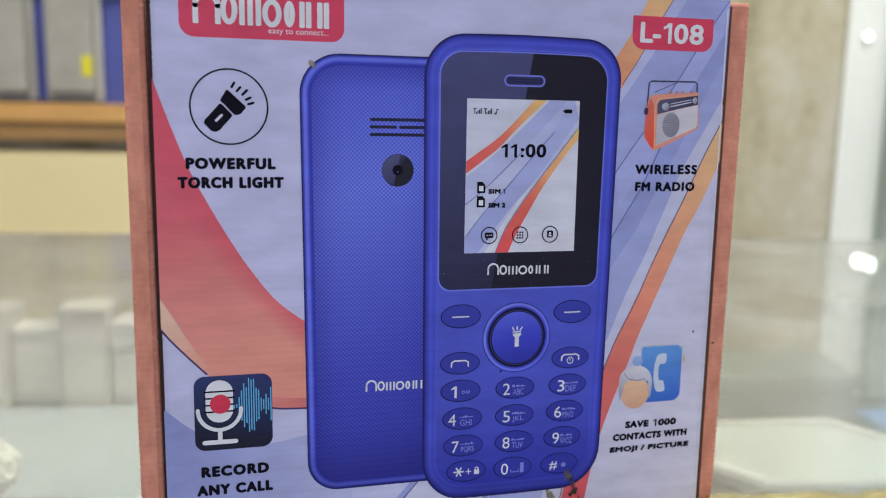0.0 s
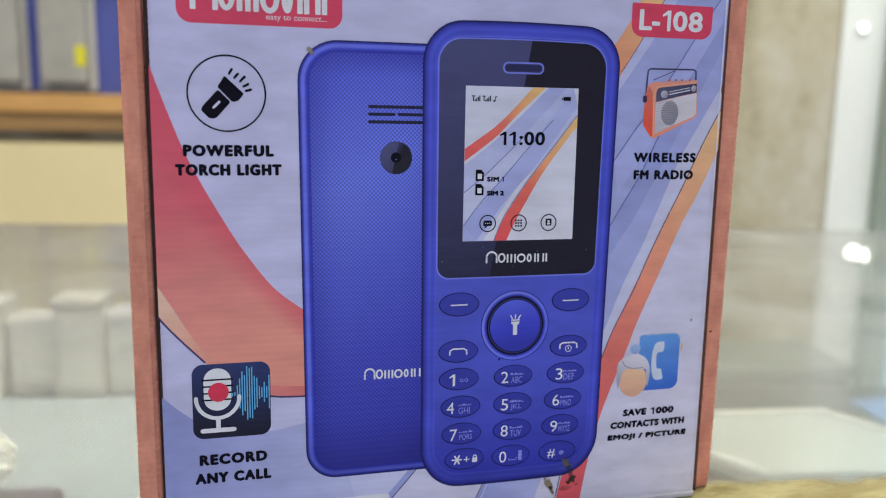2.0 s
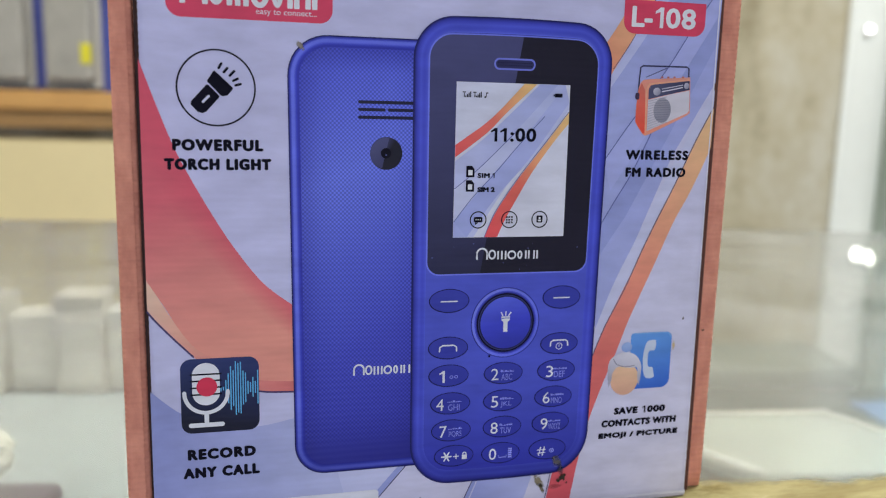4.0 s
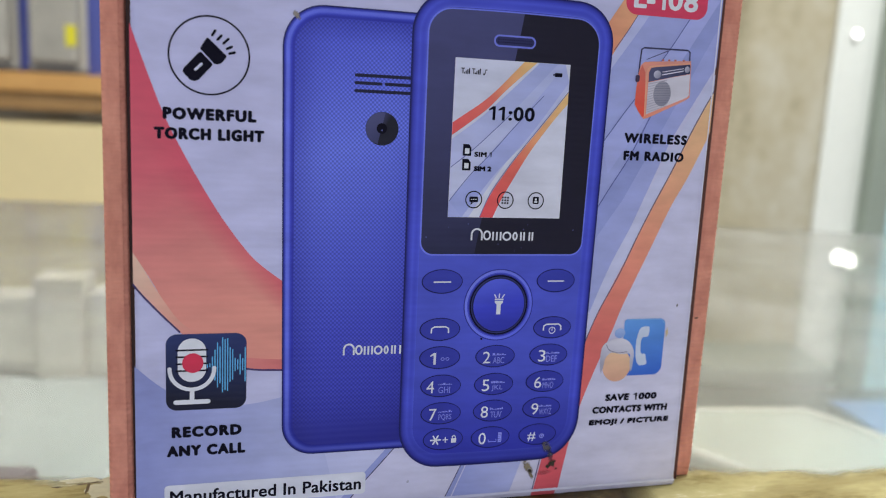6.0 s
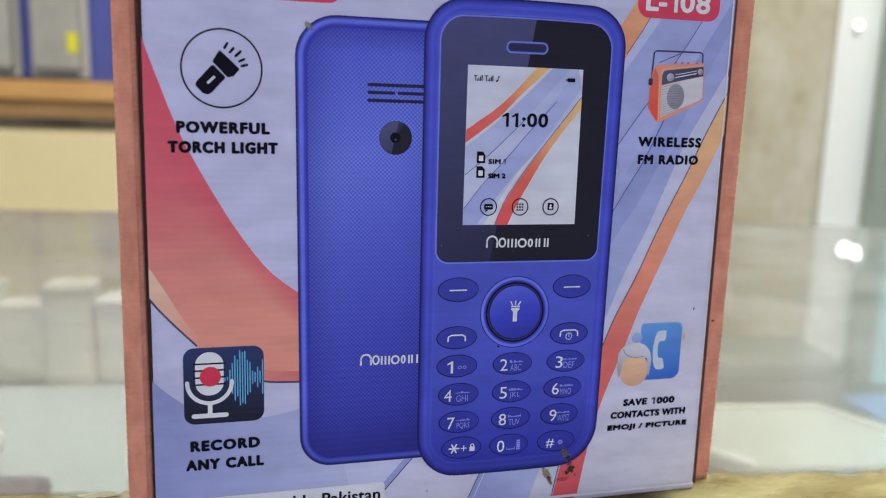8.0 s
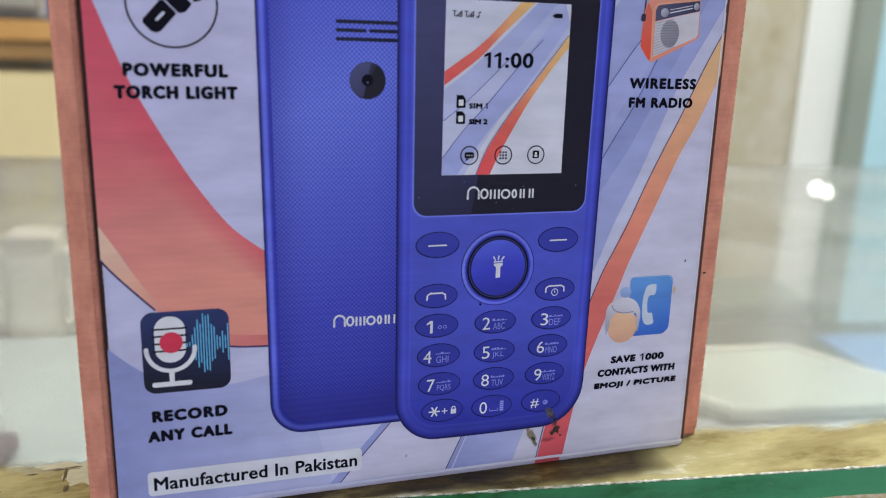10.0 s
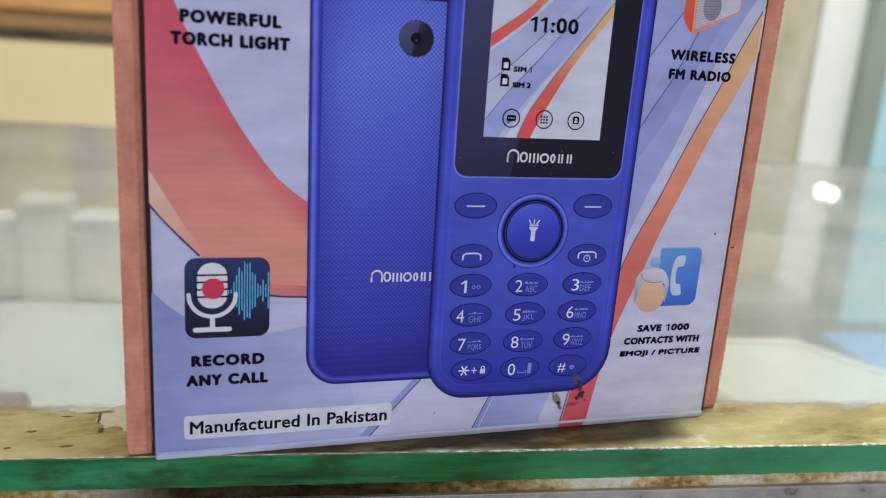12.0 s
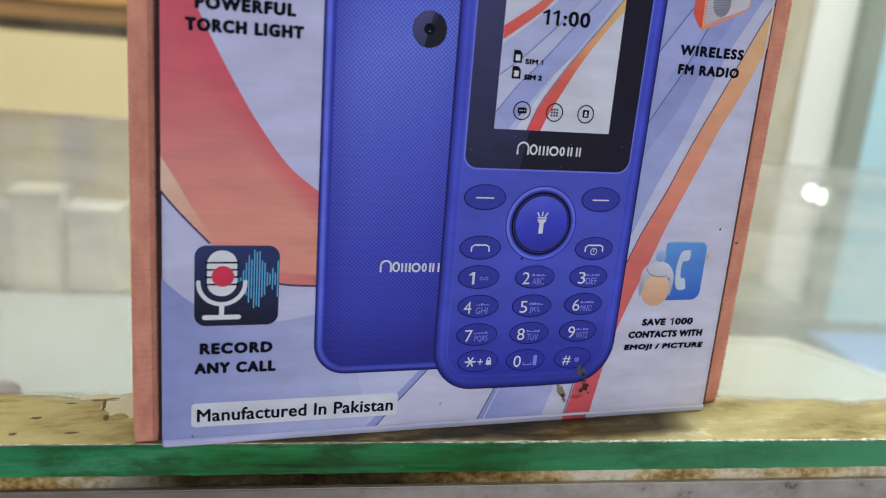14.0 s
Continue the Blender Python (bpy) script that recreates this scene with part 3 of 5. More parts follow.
def flake_bm(cx, cy, rx, ry, seed, z):
    """A thin dried flake with a ragged outline, domed a little."""
    bm = bmesh.new()
    mid = bm.verts.new((cx * CM, cy * CM, (z + 0.012) * CM))
    rim = []
    for i in range(40):
        a = 2 * math.pi * i / 40
        q = 1 + 0.45 * noise.noise((math.cos(a) * 1.6 + seed, math.sin(a) * 1.6, 0)) + 0.25 * noise.noise((math.cos(a) * 5 + seed, math.sin(a) * 5, 3))
        rim.append(bm.verts.new(((cx + rx * q * math.cos(a)) * CM, (cy + ry * q * math.sin(a)) * CM, z * CM)))
    for a, b in zip(rim, rim[1:] + rim[:1]):
        bm.faces.new((mid, a, b))
    return bm


M_flake = plain("dried_white_glue", (172, 168, 140), 0.35, vary=0.16, scale=90)
M_crust = plain("brown_crust", (78, 64, 36), 0.6, vary=0.25, scale=120)
for cx, cy, rx, ry, seed in ((-0.78, 1.80, 0.34, 0.36, 2.0), (-0.62, 2.22, 0.30, 0.20, 5.0), (-1.32, 2.30, 0.34, 0.14, 7.0), (-0.55, 1.42, 0.14, 0.16, 9.0)):
    part("glue_flake", flake_bm(cx, cy, rx, ry, seed, 0.008), M_flake, counter, "whitish dried glue flake")
for cx, cy, rx, ry, seed in ((-1.14, 1.92, 0.035, 0.26, 1.0), (-1.06, 1.34, 0.06, 0.13, 3.0), (-0.98, 2.16, 0.14, 0.03, 4.0), (-1.28, 2.12, 0.12, 0.035, 6.0), (-1.75, 2.05, 0.10, 0.03, 8.0), (-2.3, 1.5, 0.10, 0.05, 11.0), (-2.6, 0.9, 0.07, 0.05, 12.0), (-1.6, 0.8, 0.12, 0.04, 13.0), (-3.1, 1.9, 0.09, 0.04, 14.0)):
    part("glue_crust", flake_bm(cx, cy, rx, ry, seed, 0.010), M_crust, counter, "brown crust in the glue")
# The carton's shadow on the glue, painted as an olive-brown strip, thinning out to nothing.
n = Nodes("glue_shade", 0.5, 0, 0.3)
f = n.math("ADD", n.math("MULTIPLY", n.noise(120, 6, (0.3, 1, 1), 0.68), 0.8), n.math("MULTIPLY", n.noise(900, 3, (0.5, 1, 1)), 0.2))
n.colour(n.ramp(f, (0.36, lin(34, 25, 8, 0.8)), (0.47, lin(58, 45, 16, 0.8)), (0.57, lin(84, 68, 30, 0.8)), (0.68, lin(134, 118, 70, 0.8))))
place = n.xyz()
thick = n.math("ADD", n.math("MULTIPLY", place[1], 100), n.math("MULTIPLY", place[0], 13.45))
thick = n.math("ADD", thick, n.math("MULTIPLY", n.math("SUBTRACT", n.noise(75, 6, (0.5, 1, 1), 0.66), 0.5), 0.7))
thick = n.math("DIVIDE", thick, n.math("ADD", n.math("MULTIPLY", place[0], 13.45), 0.04))
thick = n.ramp(thick, (0.16, (0, 0, 0, 1)), (0.50, (0.94, 0.94, 0.94, 1)))
thick = n.math("MULTIPLY", thick, n.math("MULTIPLY", n.along((1.0, 0), (2.4, 0)), n.along((10.9, 0), (9.9, 0))))
n.link(thick, n.bsdf.inputs["Alpha"])
M_glue_shade = n.bump(f, 0.0006).mat
bm = bmesh.new()
rows = []
for i in range(300):
    x = 1.0 + 9.8 * i / 299
    near, far = FRONT(x) + 0.03, 0.2
    rows.append([bm.verts.new((x * CM, (near + (far - near) * k / 6) * CM, (0.011 + (0.010 + 0.012 * noise.noise((x * 5, k, 2))) * (0 < k < 6)) * CM)) for k in range(7)])
for a, b in zip(rows, rows[1:]):
    for k in range(6):
        bm.faces.new((a[k], b[k], b[k + 1], a[k + 1]))
part("glue_shade_strip", bm, M_glue_shade, counter, "olive-brown painted shade on the glue before the carton", True)
bm = bmesh.new()
rows = []
for i in range(900):
    x = -9 + 27 * i / 900
    out = 0.03 + 0.03 * noise.noise((x * 2, 8, 1)) + 0.015 * noise.noise((x * 9, 8, 1))
    low = -0.97 + 0.03 * noise.noise((x * 1.7, 1, 8))
    rows.append([bm.verts.new((x * CM, (FRONT(x) + 0.05 - d * out) * CM, z * CM)) for d, z in ((0, -THICK - 0.015), (0.8, -THICK - 0.08), (1.0, (low - THICK) / 2), (0.5, low))])
for a, b in zip(rows, rows[1:]):
    for k in range(3):
        bm.faces.new((a[k], a[k + 1], b[k + 1], b[k]))
part("glue_bead", bm, M_brown_glue, counter, "brown cracked glue bead", True)
rail = sheet_bm(X0, X1, FRONT(X0) + 2.2, FRONT(X1) + 2.2, -4.2, -0.92, 0.10)
bmesh.ops.bevel(rail, geom=[e for e in rail.edges if all(v.co.z > -0.01 for v in e.verts)], offset=0.025 * CM, segments=2, affect="EDGES")
part("front_rail", rail, M_alu, counter, "worn grey aluminium rail")
front = part("front_pane", sheet_bm(X0, X1, FRONT(X0) + 1.2, FRONT(X1) + 1.2, -45, -4.3, -0.6), M_glass, counter, "clear glass front")
front.visible_shadow = False
part("base", sheet_bm(X0, X1, FAR(X0), FAR(X1), -94.9, -45.1), M_grey, counter, "grey laminate base")
part("inner_shelf", sheet_bm(X0, X1, FAR(X0) - 3, FAR(X1) - 3, -13.2, -12.6, -4), M_shelf_glass, counter, "frosted glass shelf")
for x in (X0 + 1, X1 - 1):
    part("corner_post", box_bm(x - 0.8, x + 0.8, FAR(x) - 2, FAR(x) - 0.4, -45, -0.7, 0.1), M_alu, counter, "aluminium post")

# Goods lying on the inner shelf.
tray = thing("white_tray", "white card tray lying on the inner glass shelf", "tray", shop_pose(32, 32, -12.3))
bm = bmesh.new()
ends = [(-5.8, -6.0), (8.9, -6.0), (3.5, 3.6), (-9.8, 3.4), (-8.0, -3.2)]
low, mid, up = ([bm.verts.new((x * CM * s, y * CM * s, z * CM)) for x, y in ends] for z, s in ((0.02, 1.0), (0.6, 1.0), (0.75, 0.985)))
bm.faces.new(low[::-1])
bm.faces.new(up)
for a, b in ((low, mid), (mid, up)):
    for i in range(5):
        bm.faces.new((a[i], a[(i + 1) % 5], b[(i + 1) % 5], b[i]))
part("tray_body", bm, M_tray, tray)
# Its thin turned-up lip along the far and slanting sides.
for (xa, ya), (xb, yb) in zip(ends[1:], ends[2:] + ends[:1]):
    lip = box_bm(0.12, math.hypot(xb - xa, yb - ya) - 0.12, 0.05, 0.40, 0.76, 0.96, 0.06)
    bmesh.ops.transform(lip, matrix=Matrix.Translation((xa * CM * 0.985, ya * CM * 0.985, 0)) @ Matrix.Rotation(math.atan2(yb - ya, xb - xa), 4, "Z"), verts=lip.verts)
    part("lip", lip, M_white, tray, "paler turned-up lip")
folder = thing("blue_folder", "light blue card folder flat on the inner glass shelf", "folder", shop_pose(44, 31.3, -12.6))
part("back_cover", box_bm(-4, 26, -7, 8.5, 0.02, 0.12, 0.04), M_blue_card, folder)
part("front_cover", box_bm(-4, 25.6, -6.8, 8.3, 0.14, 0.26, 0.05), M_blue_card, folder)


def small_carton(u, n, wide, deep, tall, material, turn, label):
    c = thing("small_carton", label, "carton", shop_pose(u, n, -12.6, turn), "cartons in the counter")
    part("carton_body", box_bm(-wide / 2, wide / 2, -deep / 2, deep / 2, 0.02, tall, 0.12), material, c)
    part("film", box_bm(-wide / 2 + 0.3, wide / 2 - 0.3, -deep / 2 - 0.12, -deep / 2 - 0.02, 0.8, tall - 1.0, 0.04), M_silver, c, "clear film window")
    part("lid", box_bm(-wide / 2 - 0.05, wide / 2 + 0.05, -deep / 2 - 0.05, deep / 2 + 0.05, tall + 0.02, tall + 0.7, 0.12), material, c)


small_carton(-16.4, 45.0, 3.3, 3.4, 6.6, M_carton, 3, "white upright carton on the inner glass shelf")
small_carton(-23.0, 45.0, 2.8, 3.4, 6.4, M_carton, -4, "white upright carton on the inner glass shelf")
small_carton(-19.8, 45.8, 3.6, 3.0, 5.0, M_silver, 5, "grey film-wrapped carton between the white ones")
small_carton(-12.8, 45.6, 3.6, 3.2, 5.4, M_silver, -3, "grey film-wrapped carton between the white ones")
small_carton(-26.6, 45.0, 3.6, 3.4, 6.8, M_silver, -2, "grey film-wrapped carton between the white ones")

sheet = thing("card_sheet", "white card sheet flat on the inner glass shelf", "card", shop_pose(-20, 30, -12.6))
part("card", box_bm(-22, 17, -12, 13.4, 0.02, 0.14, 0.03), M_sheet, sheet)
sheet = thing("card_sheet", "white card sheet flat on the inner glass shelf", "card", shop_pose(40, 22, -12.6))
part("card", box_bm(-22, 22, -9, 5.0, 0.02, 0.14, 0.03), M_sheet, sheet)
pack = thing("wrapped_pack", "maroon card pack with crumpled clear wrap on the inner shelf", "package", shop_pose(-15, 25.4, -12.44))
part("box", box_bm(-4.5, 3.3, -1.4, 1.4, 0.02, 1.05, 0.45, 4), M_maroon, pack)
bm = bmesh.new()
bmesh.ops.create_icosphere(bm, subdivisions=5, radius=1.0)
for v in bm.verts:
    c = v.co.copy()
    q = 1 + 0.30 * noise.noise(c * 2.3) + 0.16 * noise.noise(c * 5.5 + Vector((3, 1, 2))) + 0.07 * noise.noise(c * 13)
    v.co = Vector((c.x * 2.3 * q - 1.2, c.y * 1.3 * q, max(c.z * 1.9 * q, -1.6) + 3.05)) * CM
part("wrap", bm, M_wrap, pack, "crumpled clear plastic wrap")

# ---- the phone carton ----
M_paper = ink("printed_paper", (176, 176, 209), (192, 190, 208), (0, 11), (11, 0), ((0.5, (174, 174, 205)), (0.75, (184, 183, 207))))
n = Nodes("salmon_board", 0.62, 0, 0.3)
f = n.noise(300, 4, (1, 1, 0.5))
c = n.ramp(f, (0.3, lin(178, 114, 96, 0.68)), (0.7, lin(202, 138, 116, 0.68)))
c = n.mix(n.ramp(n.noise(70, 5), (0.66, (0, 0, 0, 1)), (0.8, (0.5, 0.5, 0.5, 1))), c, lin(120, 70, 52, 0.68))
n.colour(c)
flutes = n.math("SINE", n.math("ADD", n.math("MULTIPLY", n.xyz()[2], 2 * math.pi / FLUTE), n.math("MULTIPLY", n.noise(120, 2), 4.0)))
M_board = n.bump(n.math("ADD", n.math("MULTIPLY", flutes, 1.6), n.math("ADD", f, n.noise(2500, 2))), 0.00004).mat
# Fold highlight put into the colour, brighter to the right.
M_fold = ink("worn_fold_highlight", (158, 163, 204), (214, 213, 226), (1, 0), (11, 0))

LW, LH = 11.5, 11.36
carton = thing("phone_carton", "lavender printed corrugated phone carton with salmon edges, standing on glass", "carton")
part("body", box_bm(-0.42, 12.06, 1.4, 4.6, 0.02, 11.26, 0.08), M_board, carton, "salmon corrugated board")


def rolled_edge(x0, x1, y, z1, name, ribbed, lean=0.0, crest=0.0):
    """The rolled-over side wall: a narrow front with rounded corners, ribbed by its flutes."""
    bm = bmesh.new()
    r, steps = 0.09, int(z1 / (FLUTE * 100) * 6)
    prof = [(x0 + r - r * math.cos(radians(a)), y + r - r * math.sin(radians(a)), a / 90) for a in (0, 22, 45, 68, 90)]
    prof += [(x0 + (x1 - x0) * k, y - d, 1.0) for k, d in ((0.4, 0), (0.66, 0), (0.72, crest), (0.77, crest))]
    prof += [(x1 - r + r * math.sin(radians(a)), y + r - r * math.cos(radians(a)), 1 - a / 90) for a in (0, 22, 45, 68, 90)]
    prof = [(x0, 1.45, 0.0)] + prof + [(x1, 1.45, 0.0)]
    rows = []
    for i in range(steps + 1):
        z = 0.02 + (z1 - 0.02) * i / steps
        rib = ribbed * 0.0045 * math.sin(2 * math.pi * z / (FLUTE * 100) + 0.9 * noise.noise((0, 0, z * 2))) * (0.6 + 0.5 * noise.noise((x0, 3, z * 1.4)))
        dent = 0.012 * max(0, noise.noise((x0 * 3, 1, z * 0.9)) - 0.3)
        crush = 0.06 * max(0.0, 1 - z / 0.45) ** 2 + 0.03 * max(0.0, 1 - (z1 - z) / 0.2) ** 2
        row = []
        for x, py, w in prof:
            side = -1 if x < (x0 + x1) / 2 else 1
            lx = x + lean * (1 - z / z1) * (x - x0) / (x1 - x0)
            row.append(bm.verts.new(((lx - side * (rib + crush * 0.8) * (0.4 if w < 1 else 0)) * CM, (py + (rib * 0.8 + dent + crush) * (0.3 + 0.7 * w)) * CM, z * CM)))
        rows.append(row)
    for a, b in zip(rows, rows[1:]):
        for k in range(len(prof) - 1):
            bm.faces.new((a[k], a[k + 1], b[k + 1], b[k]))
    bm.faces.new(rows[0][::-1])
    bm.faces.new(rows[-1])
    return part(name, bm, M_board, carton, "ribbed salmon rolled edge", True)


rolled_edge(-0.50, -0.105, 0.2, 11.28, "side_edge", 1.2, 0.055, 0.009)
rolled_edge(11.675, 12.21, 0.32, 11.30, "side_edge", 2.2, -0.09)

M_fibre = plain("torn_pale_paper", (222, 196, 178), 0.8, vary=0.1, scale=300)
bm = bmesh.new()
for i in range(260):
    z = 0.2 + 11.0 * i / 260
    w = 0.05 * max(0.0, noise.noise((z * 3.3, 4, 9)) + 0.15) + 0.05 * max(0.0, noise.noise((z * 14, 2, 5)))
    if w > 0.006:
        x, y, h = 12.175 - 0.09 * (1 - z / 11.3), 0.40, 0.022
        a, b, c, d = ((x + 0.02, y + 0.05, z), (x - 0.3 * w, y - 0.06, z + 0.3 * h), (x - 0.2 * w, y - 0.06, z + h), (x + 0.02, y + 0.05, z + 1.1 * h))
        bm.faces.new([bm.verts.new(Vector(p) * CM) for p in (a, b, c, d)])
part("torn_fibres", bm, M_fibre, carton, "pale torn paper fibres")

# The printed front panel, tucked between the side edges, bent round its flutes at the borders.
bm = bmesh.new()
prof = [(0.16, 0.006), (0.045, 0.004), (0.012, 0.012), (0.003, 0.03), (0.0, 0.06)]
zs = [(y, z) for y, z in prof] + [(0.0, 0.06 + (LH - 0.12) * i / 180) for i in range(1, 180)] + [(y, LH - z) for y, z in prof[::-1]]
xs = [(0.0, 0.14), (0.006, 0.05), (0.035, 0.0), (0.14, -0.035 + 0.035), (LW / 2, 0.0), (LW - 0.14, 0.0), (LW - 0.035, 0.0), (LW - 0.006, 0.05), (LW, 0.14)]
grid = []
for y, z in zs:
    rib = 0.5 + 0.5 * math.sin(2 * math.pi * z / (FLUTE * 100))
    row = []
    for k, (x, d) in enumerate(xs):
        edge_in = 0.02 * rib if k in (0, 1) else (-0.008 * rib if k in (7, 8) else 0)
        row.append(bm.verts.new(((x + edge_in) * CM, (max(y, d) if k in (0, 1, 7, 8) else y) * CM, z * CM)))
    grid.append(row)
for a, b in zip(grid, grid[1:]):
    for k in range(len(xs) - 1):
        bm.faces.new((a[k], a[k + 1], b[k + 1], b[k]))
lid = part("front_panel", bm, M_paper, carton, "lavender printed paper front", True)
# Dark boards added behind the panel; their colour stands in for gap shade.
part("gap_shade", box_bm(11.35, 11.69, 0.22, 0.42, 0.02, 11.2), plain("brown_gap_shade", (88, 54, 46), 0.9, k=0.9), carton, "brown strip added as the right gap's shade")
part("gap_shade", box_bm(-0.08, 11.3, 0.28, 0.44, 0.02, 11.2), plain("dark_gap_shade", (62, 42, 38), 0.9, k=0.9), carton, "dark sheet added as the left gap's shade")

# The bottom fold: a worn crease that stands out a little, its highlight painted white, and the lip that turns in under
# it.
I_lip_red = ink("red_lip_ink", (188, 84, 94))


def fold_strip(x0, x1, profile, out=0.0):
    """A strip of the fold from x0 to x1; profile: distance before the front and height."""
    bm, rows, count = bmesh.new(), [], max(4, int((x1 - x0) * 12))
    for i in range(count + 1):
        x = x0 + (x1 - x0) * i / count
        flare = 1 + 0.18 * noise.noise((x * 0.7, 2, 4)) + 0.10 * noise.noise((x * 3.0, 6, 4)) + 0.35 * max(0.0, (x - 10.9) / 0.6)
        sag = 0.008 * noise.noise((x * 1.3, 5, 1))
        rows.append([bm.verts.new((x * CM, (y * flare - out) * CM, (z + sag * (z > 0.02)) * CM)) for y, z in profile])
    for p, q in zip(rows, rows[1:]):
        for k in range(len(profile) - 1):
            bm.faces.new((p[k], p[k + 1], q[k + 1], q[k]))
    return bm


LIP = ((-0.031, 0.118), (-0.026, 0.100), (-0.015, 0.065), (-0.004, 0.030), (0.010, 0.006), (0.10, 0.005))
part("bottom_fold", fold_strip(0.03, LW - 0.03, ((-0.0105, 0.165), (-0.014, 0.155), (-0.024, 0.140), (-0.031, 0.126), (-0.031, 0.117))), M_fold, lid, "whitish worn fold with painted highlight", True)
part("bottom_lip", fold_strip(0.03, LW - 0.03, LIP), M_paper, lid, "", True)
part("printed_lip_band", fold_strip(8.00, 8.55, LIP[:5], 0.0025), I_lip_red, lid, "red band turning under", True)


# Thin pale strip that paints the highlight along the right edge.
art("edge_fold", band([(LW - 0.075, 0.2), (LW - 0.07, 5.5), (LW - 0.075, 11.1)], [(LW - 0.045, 0.2), (LW - 0.045, 5.5), (LW - 0.045, 11.1)]), M_fold, 9.0, lid, "whitish worn fold with painted highlight")

# Inks.
I_white = ink("white_ink", (226, 228, 236))
I_black = ink("black_ink", (13, 12, 26), rough=0.6, spec=0.08)
I_red = ink("red_ink", (192, 60, 88))
I_grey_white = ink("light_label_ink", (192, 194, 206))
I_pale = ink("pale_ink", (186, 188, 210))
n = Nodes("red_swoosh_ink", 0.42, 0, 0.26)
place = n.xyz()
across, up = n.math("MULTIPLY", place[0], 100), n.math("MULTIPLY", place[2], 100)
bow = n.math("ADD", n.math("MULTIPLY", n.math("ADD", n.math("MULTIPLY", up, 0.0825), -1.7297), up), 9.007)
tone = n.ramp(n.along((0.3, 8.8), (1.2, 4.0)), (0.0, ink_rgb(189, 68, 88)), (0.4, ink_rgb(192, 86, 97)), (0.7, ink_rgb(197, 118, 112)), (1.0, ink_rgb(205, 134, 120)))
# redder towards its curved border
tone = n.mix(n.ramp(n.math("SUBTRACT", bow, across), (0.05, (0.7, 0.7, 0.7, 1)), (0.62, (0, 0, 0, 1))), tone, ink_rgb(192, 70, 90))
wear = n.ramp(n.noise(240, 5, (0.25, 1, 1)), (0.3, (0.90, 0.90, 0.90, 1)), (0.7, (1.06, 1.06, 1.06, 1)))
n.colour(n.mix(1.0, tone, wear, "MULTIPLY"))
I_swoosh = paper_finish(n).mat
I_swoosh_low = ink("salmon_swoosh_ink", (204, 136, 126), (196, 110, 108), (0.8, 4.2), (2.6, 3.2))
I_beige = ink("beige_ink", (206, 170, 150), (204, 130, 118), (0.1, 5.0), (1.2, 3.85))
I_line = ink("dark_line_ink", (58, 48, 92))
I_soft = ink("soft_line_ink", (84, 90, 148))
I_lav = ink("lavender_ink", (129, 136, 186), (160, 165, 202), (0.2, 1.6), (3.4, 1.4))
I_lav_band = ink("lavender_band_ink", (147, 154, 200), (143, 150, 198), (8.9, 6), (11.2, 11))
I_lav_dark = ink("lavender_shade_ink", (134, 142, 192))
I_lav_light = ink("lavender_light_ink", (152, 158, 206))
I_orange = ink("orange_ink", (204, 136, 108), (212, 172, 126), (9.0, 9.6), (10.1, 11.3))
I_orange_low = ink("orange_band_ink", (196, 82, 92), (214, 176, 132), (8.7, 0.6), (11.4, 8.6), ((0.35, (200, 104, 98)), (0.62, (206, 136, 113))))

# Waves of colour behind the pictures.
art("printed_wave", band([(0.0, 9.36), (0.27, 8.58), (0.55, 7.83), (0.82, 7.27), (1.19, 6.59), (1.58, 5.95), (2.12, 5.24), (2.75, 4.74)],
    [(0.0, 5.36), (0.17, 5.08), (0.32, 4.82), (0.45, 4.58), (0.62, 4.30), (0.80, 4.07), (1.56, 3.27), (2.75, 3.06)]), I_swoosh, 1, lid, "red wave shading to salmon")
art("printed_wave", band([(0.0, 5.36), (0.17, 5.08), (0.45, 4.58), (0.80, 4.07), (1.20, 3.78)], [(0.0, 4.77), (0.15, 4.57), (0.45, 4.23), (0.79, 3.87), (1.16, 3.56)]), I_beige, 2, lid, "beige wave")
art("printed_wave", band([(1.0, 3.86), (1.56, 3.50), (1.99, 3.34), (2.75, 3.27)], [(0.79, 3.87), (1.50, 3.29), (1.99, 3.12), (2.75, 3.06)]), I_swoosh_low, 2.5, lid, "salmon wave border")
art("printed_line", [stroke(spline([(0.0, 4.77), (0.15, 4.57), (0.45, 4.23), (0.79, 3.87)]), 0.035)], I_line, 3, lid)
art("printed_line", [stroke(spline([(1.9, 3.135), (2.2, 3.085), (2.75, 3.06)]), 0.036)], I_line, 3, lid)
art("printed_wave", band([(0.0, 3.23), (0.51, 2.78), (1.13, 2.47), (1.98, 2.40), (2.75, 2.53), (3.2, 2.6)], [(0.0, 0.04), (0.6, 0.04), (1.2, 0.04), (2.0, 0.04), (2.9, 0.04), (3.85, 0.04)]), I_lav, 1, lid, "lavender wave")
art("printed_band", [[(3.83, 0.04), (2.9, 0.04), (3.2, 2.6), (4.9, 1.6), (5.05, 1.42)]], ink("lavender_fade_ink", (166, 170, 207), (176, 179, 210), (3.0, 0.8), (4.6, 1.0)), 0.8, lid)
art("printed_band", [[(3.64, 0.04), (3.86, 0.04), (4.98, 1.40), (4.84, 1.40)]], I_lav_dark, 2, lid)
art("printed_line", [stroke([(3.87, 0.05), (4.38, 0.68), (4.99, 1.38)], 0.02)], I_line, 3, lid)
art("printed_band", [[(6.02, 0.04), (6.14, 0.04), (6.52, 0.95), (6.42, 0.95)]], I_lav_dark, 2, lid)
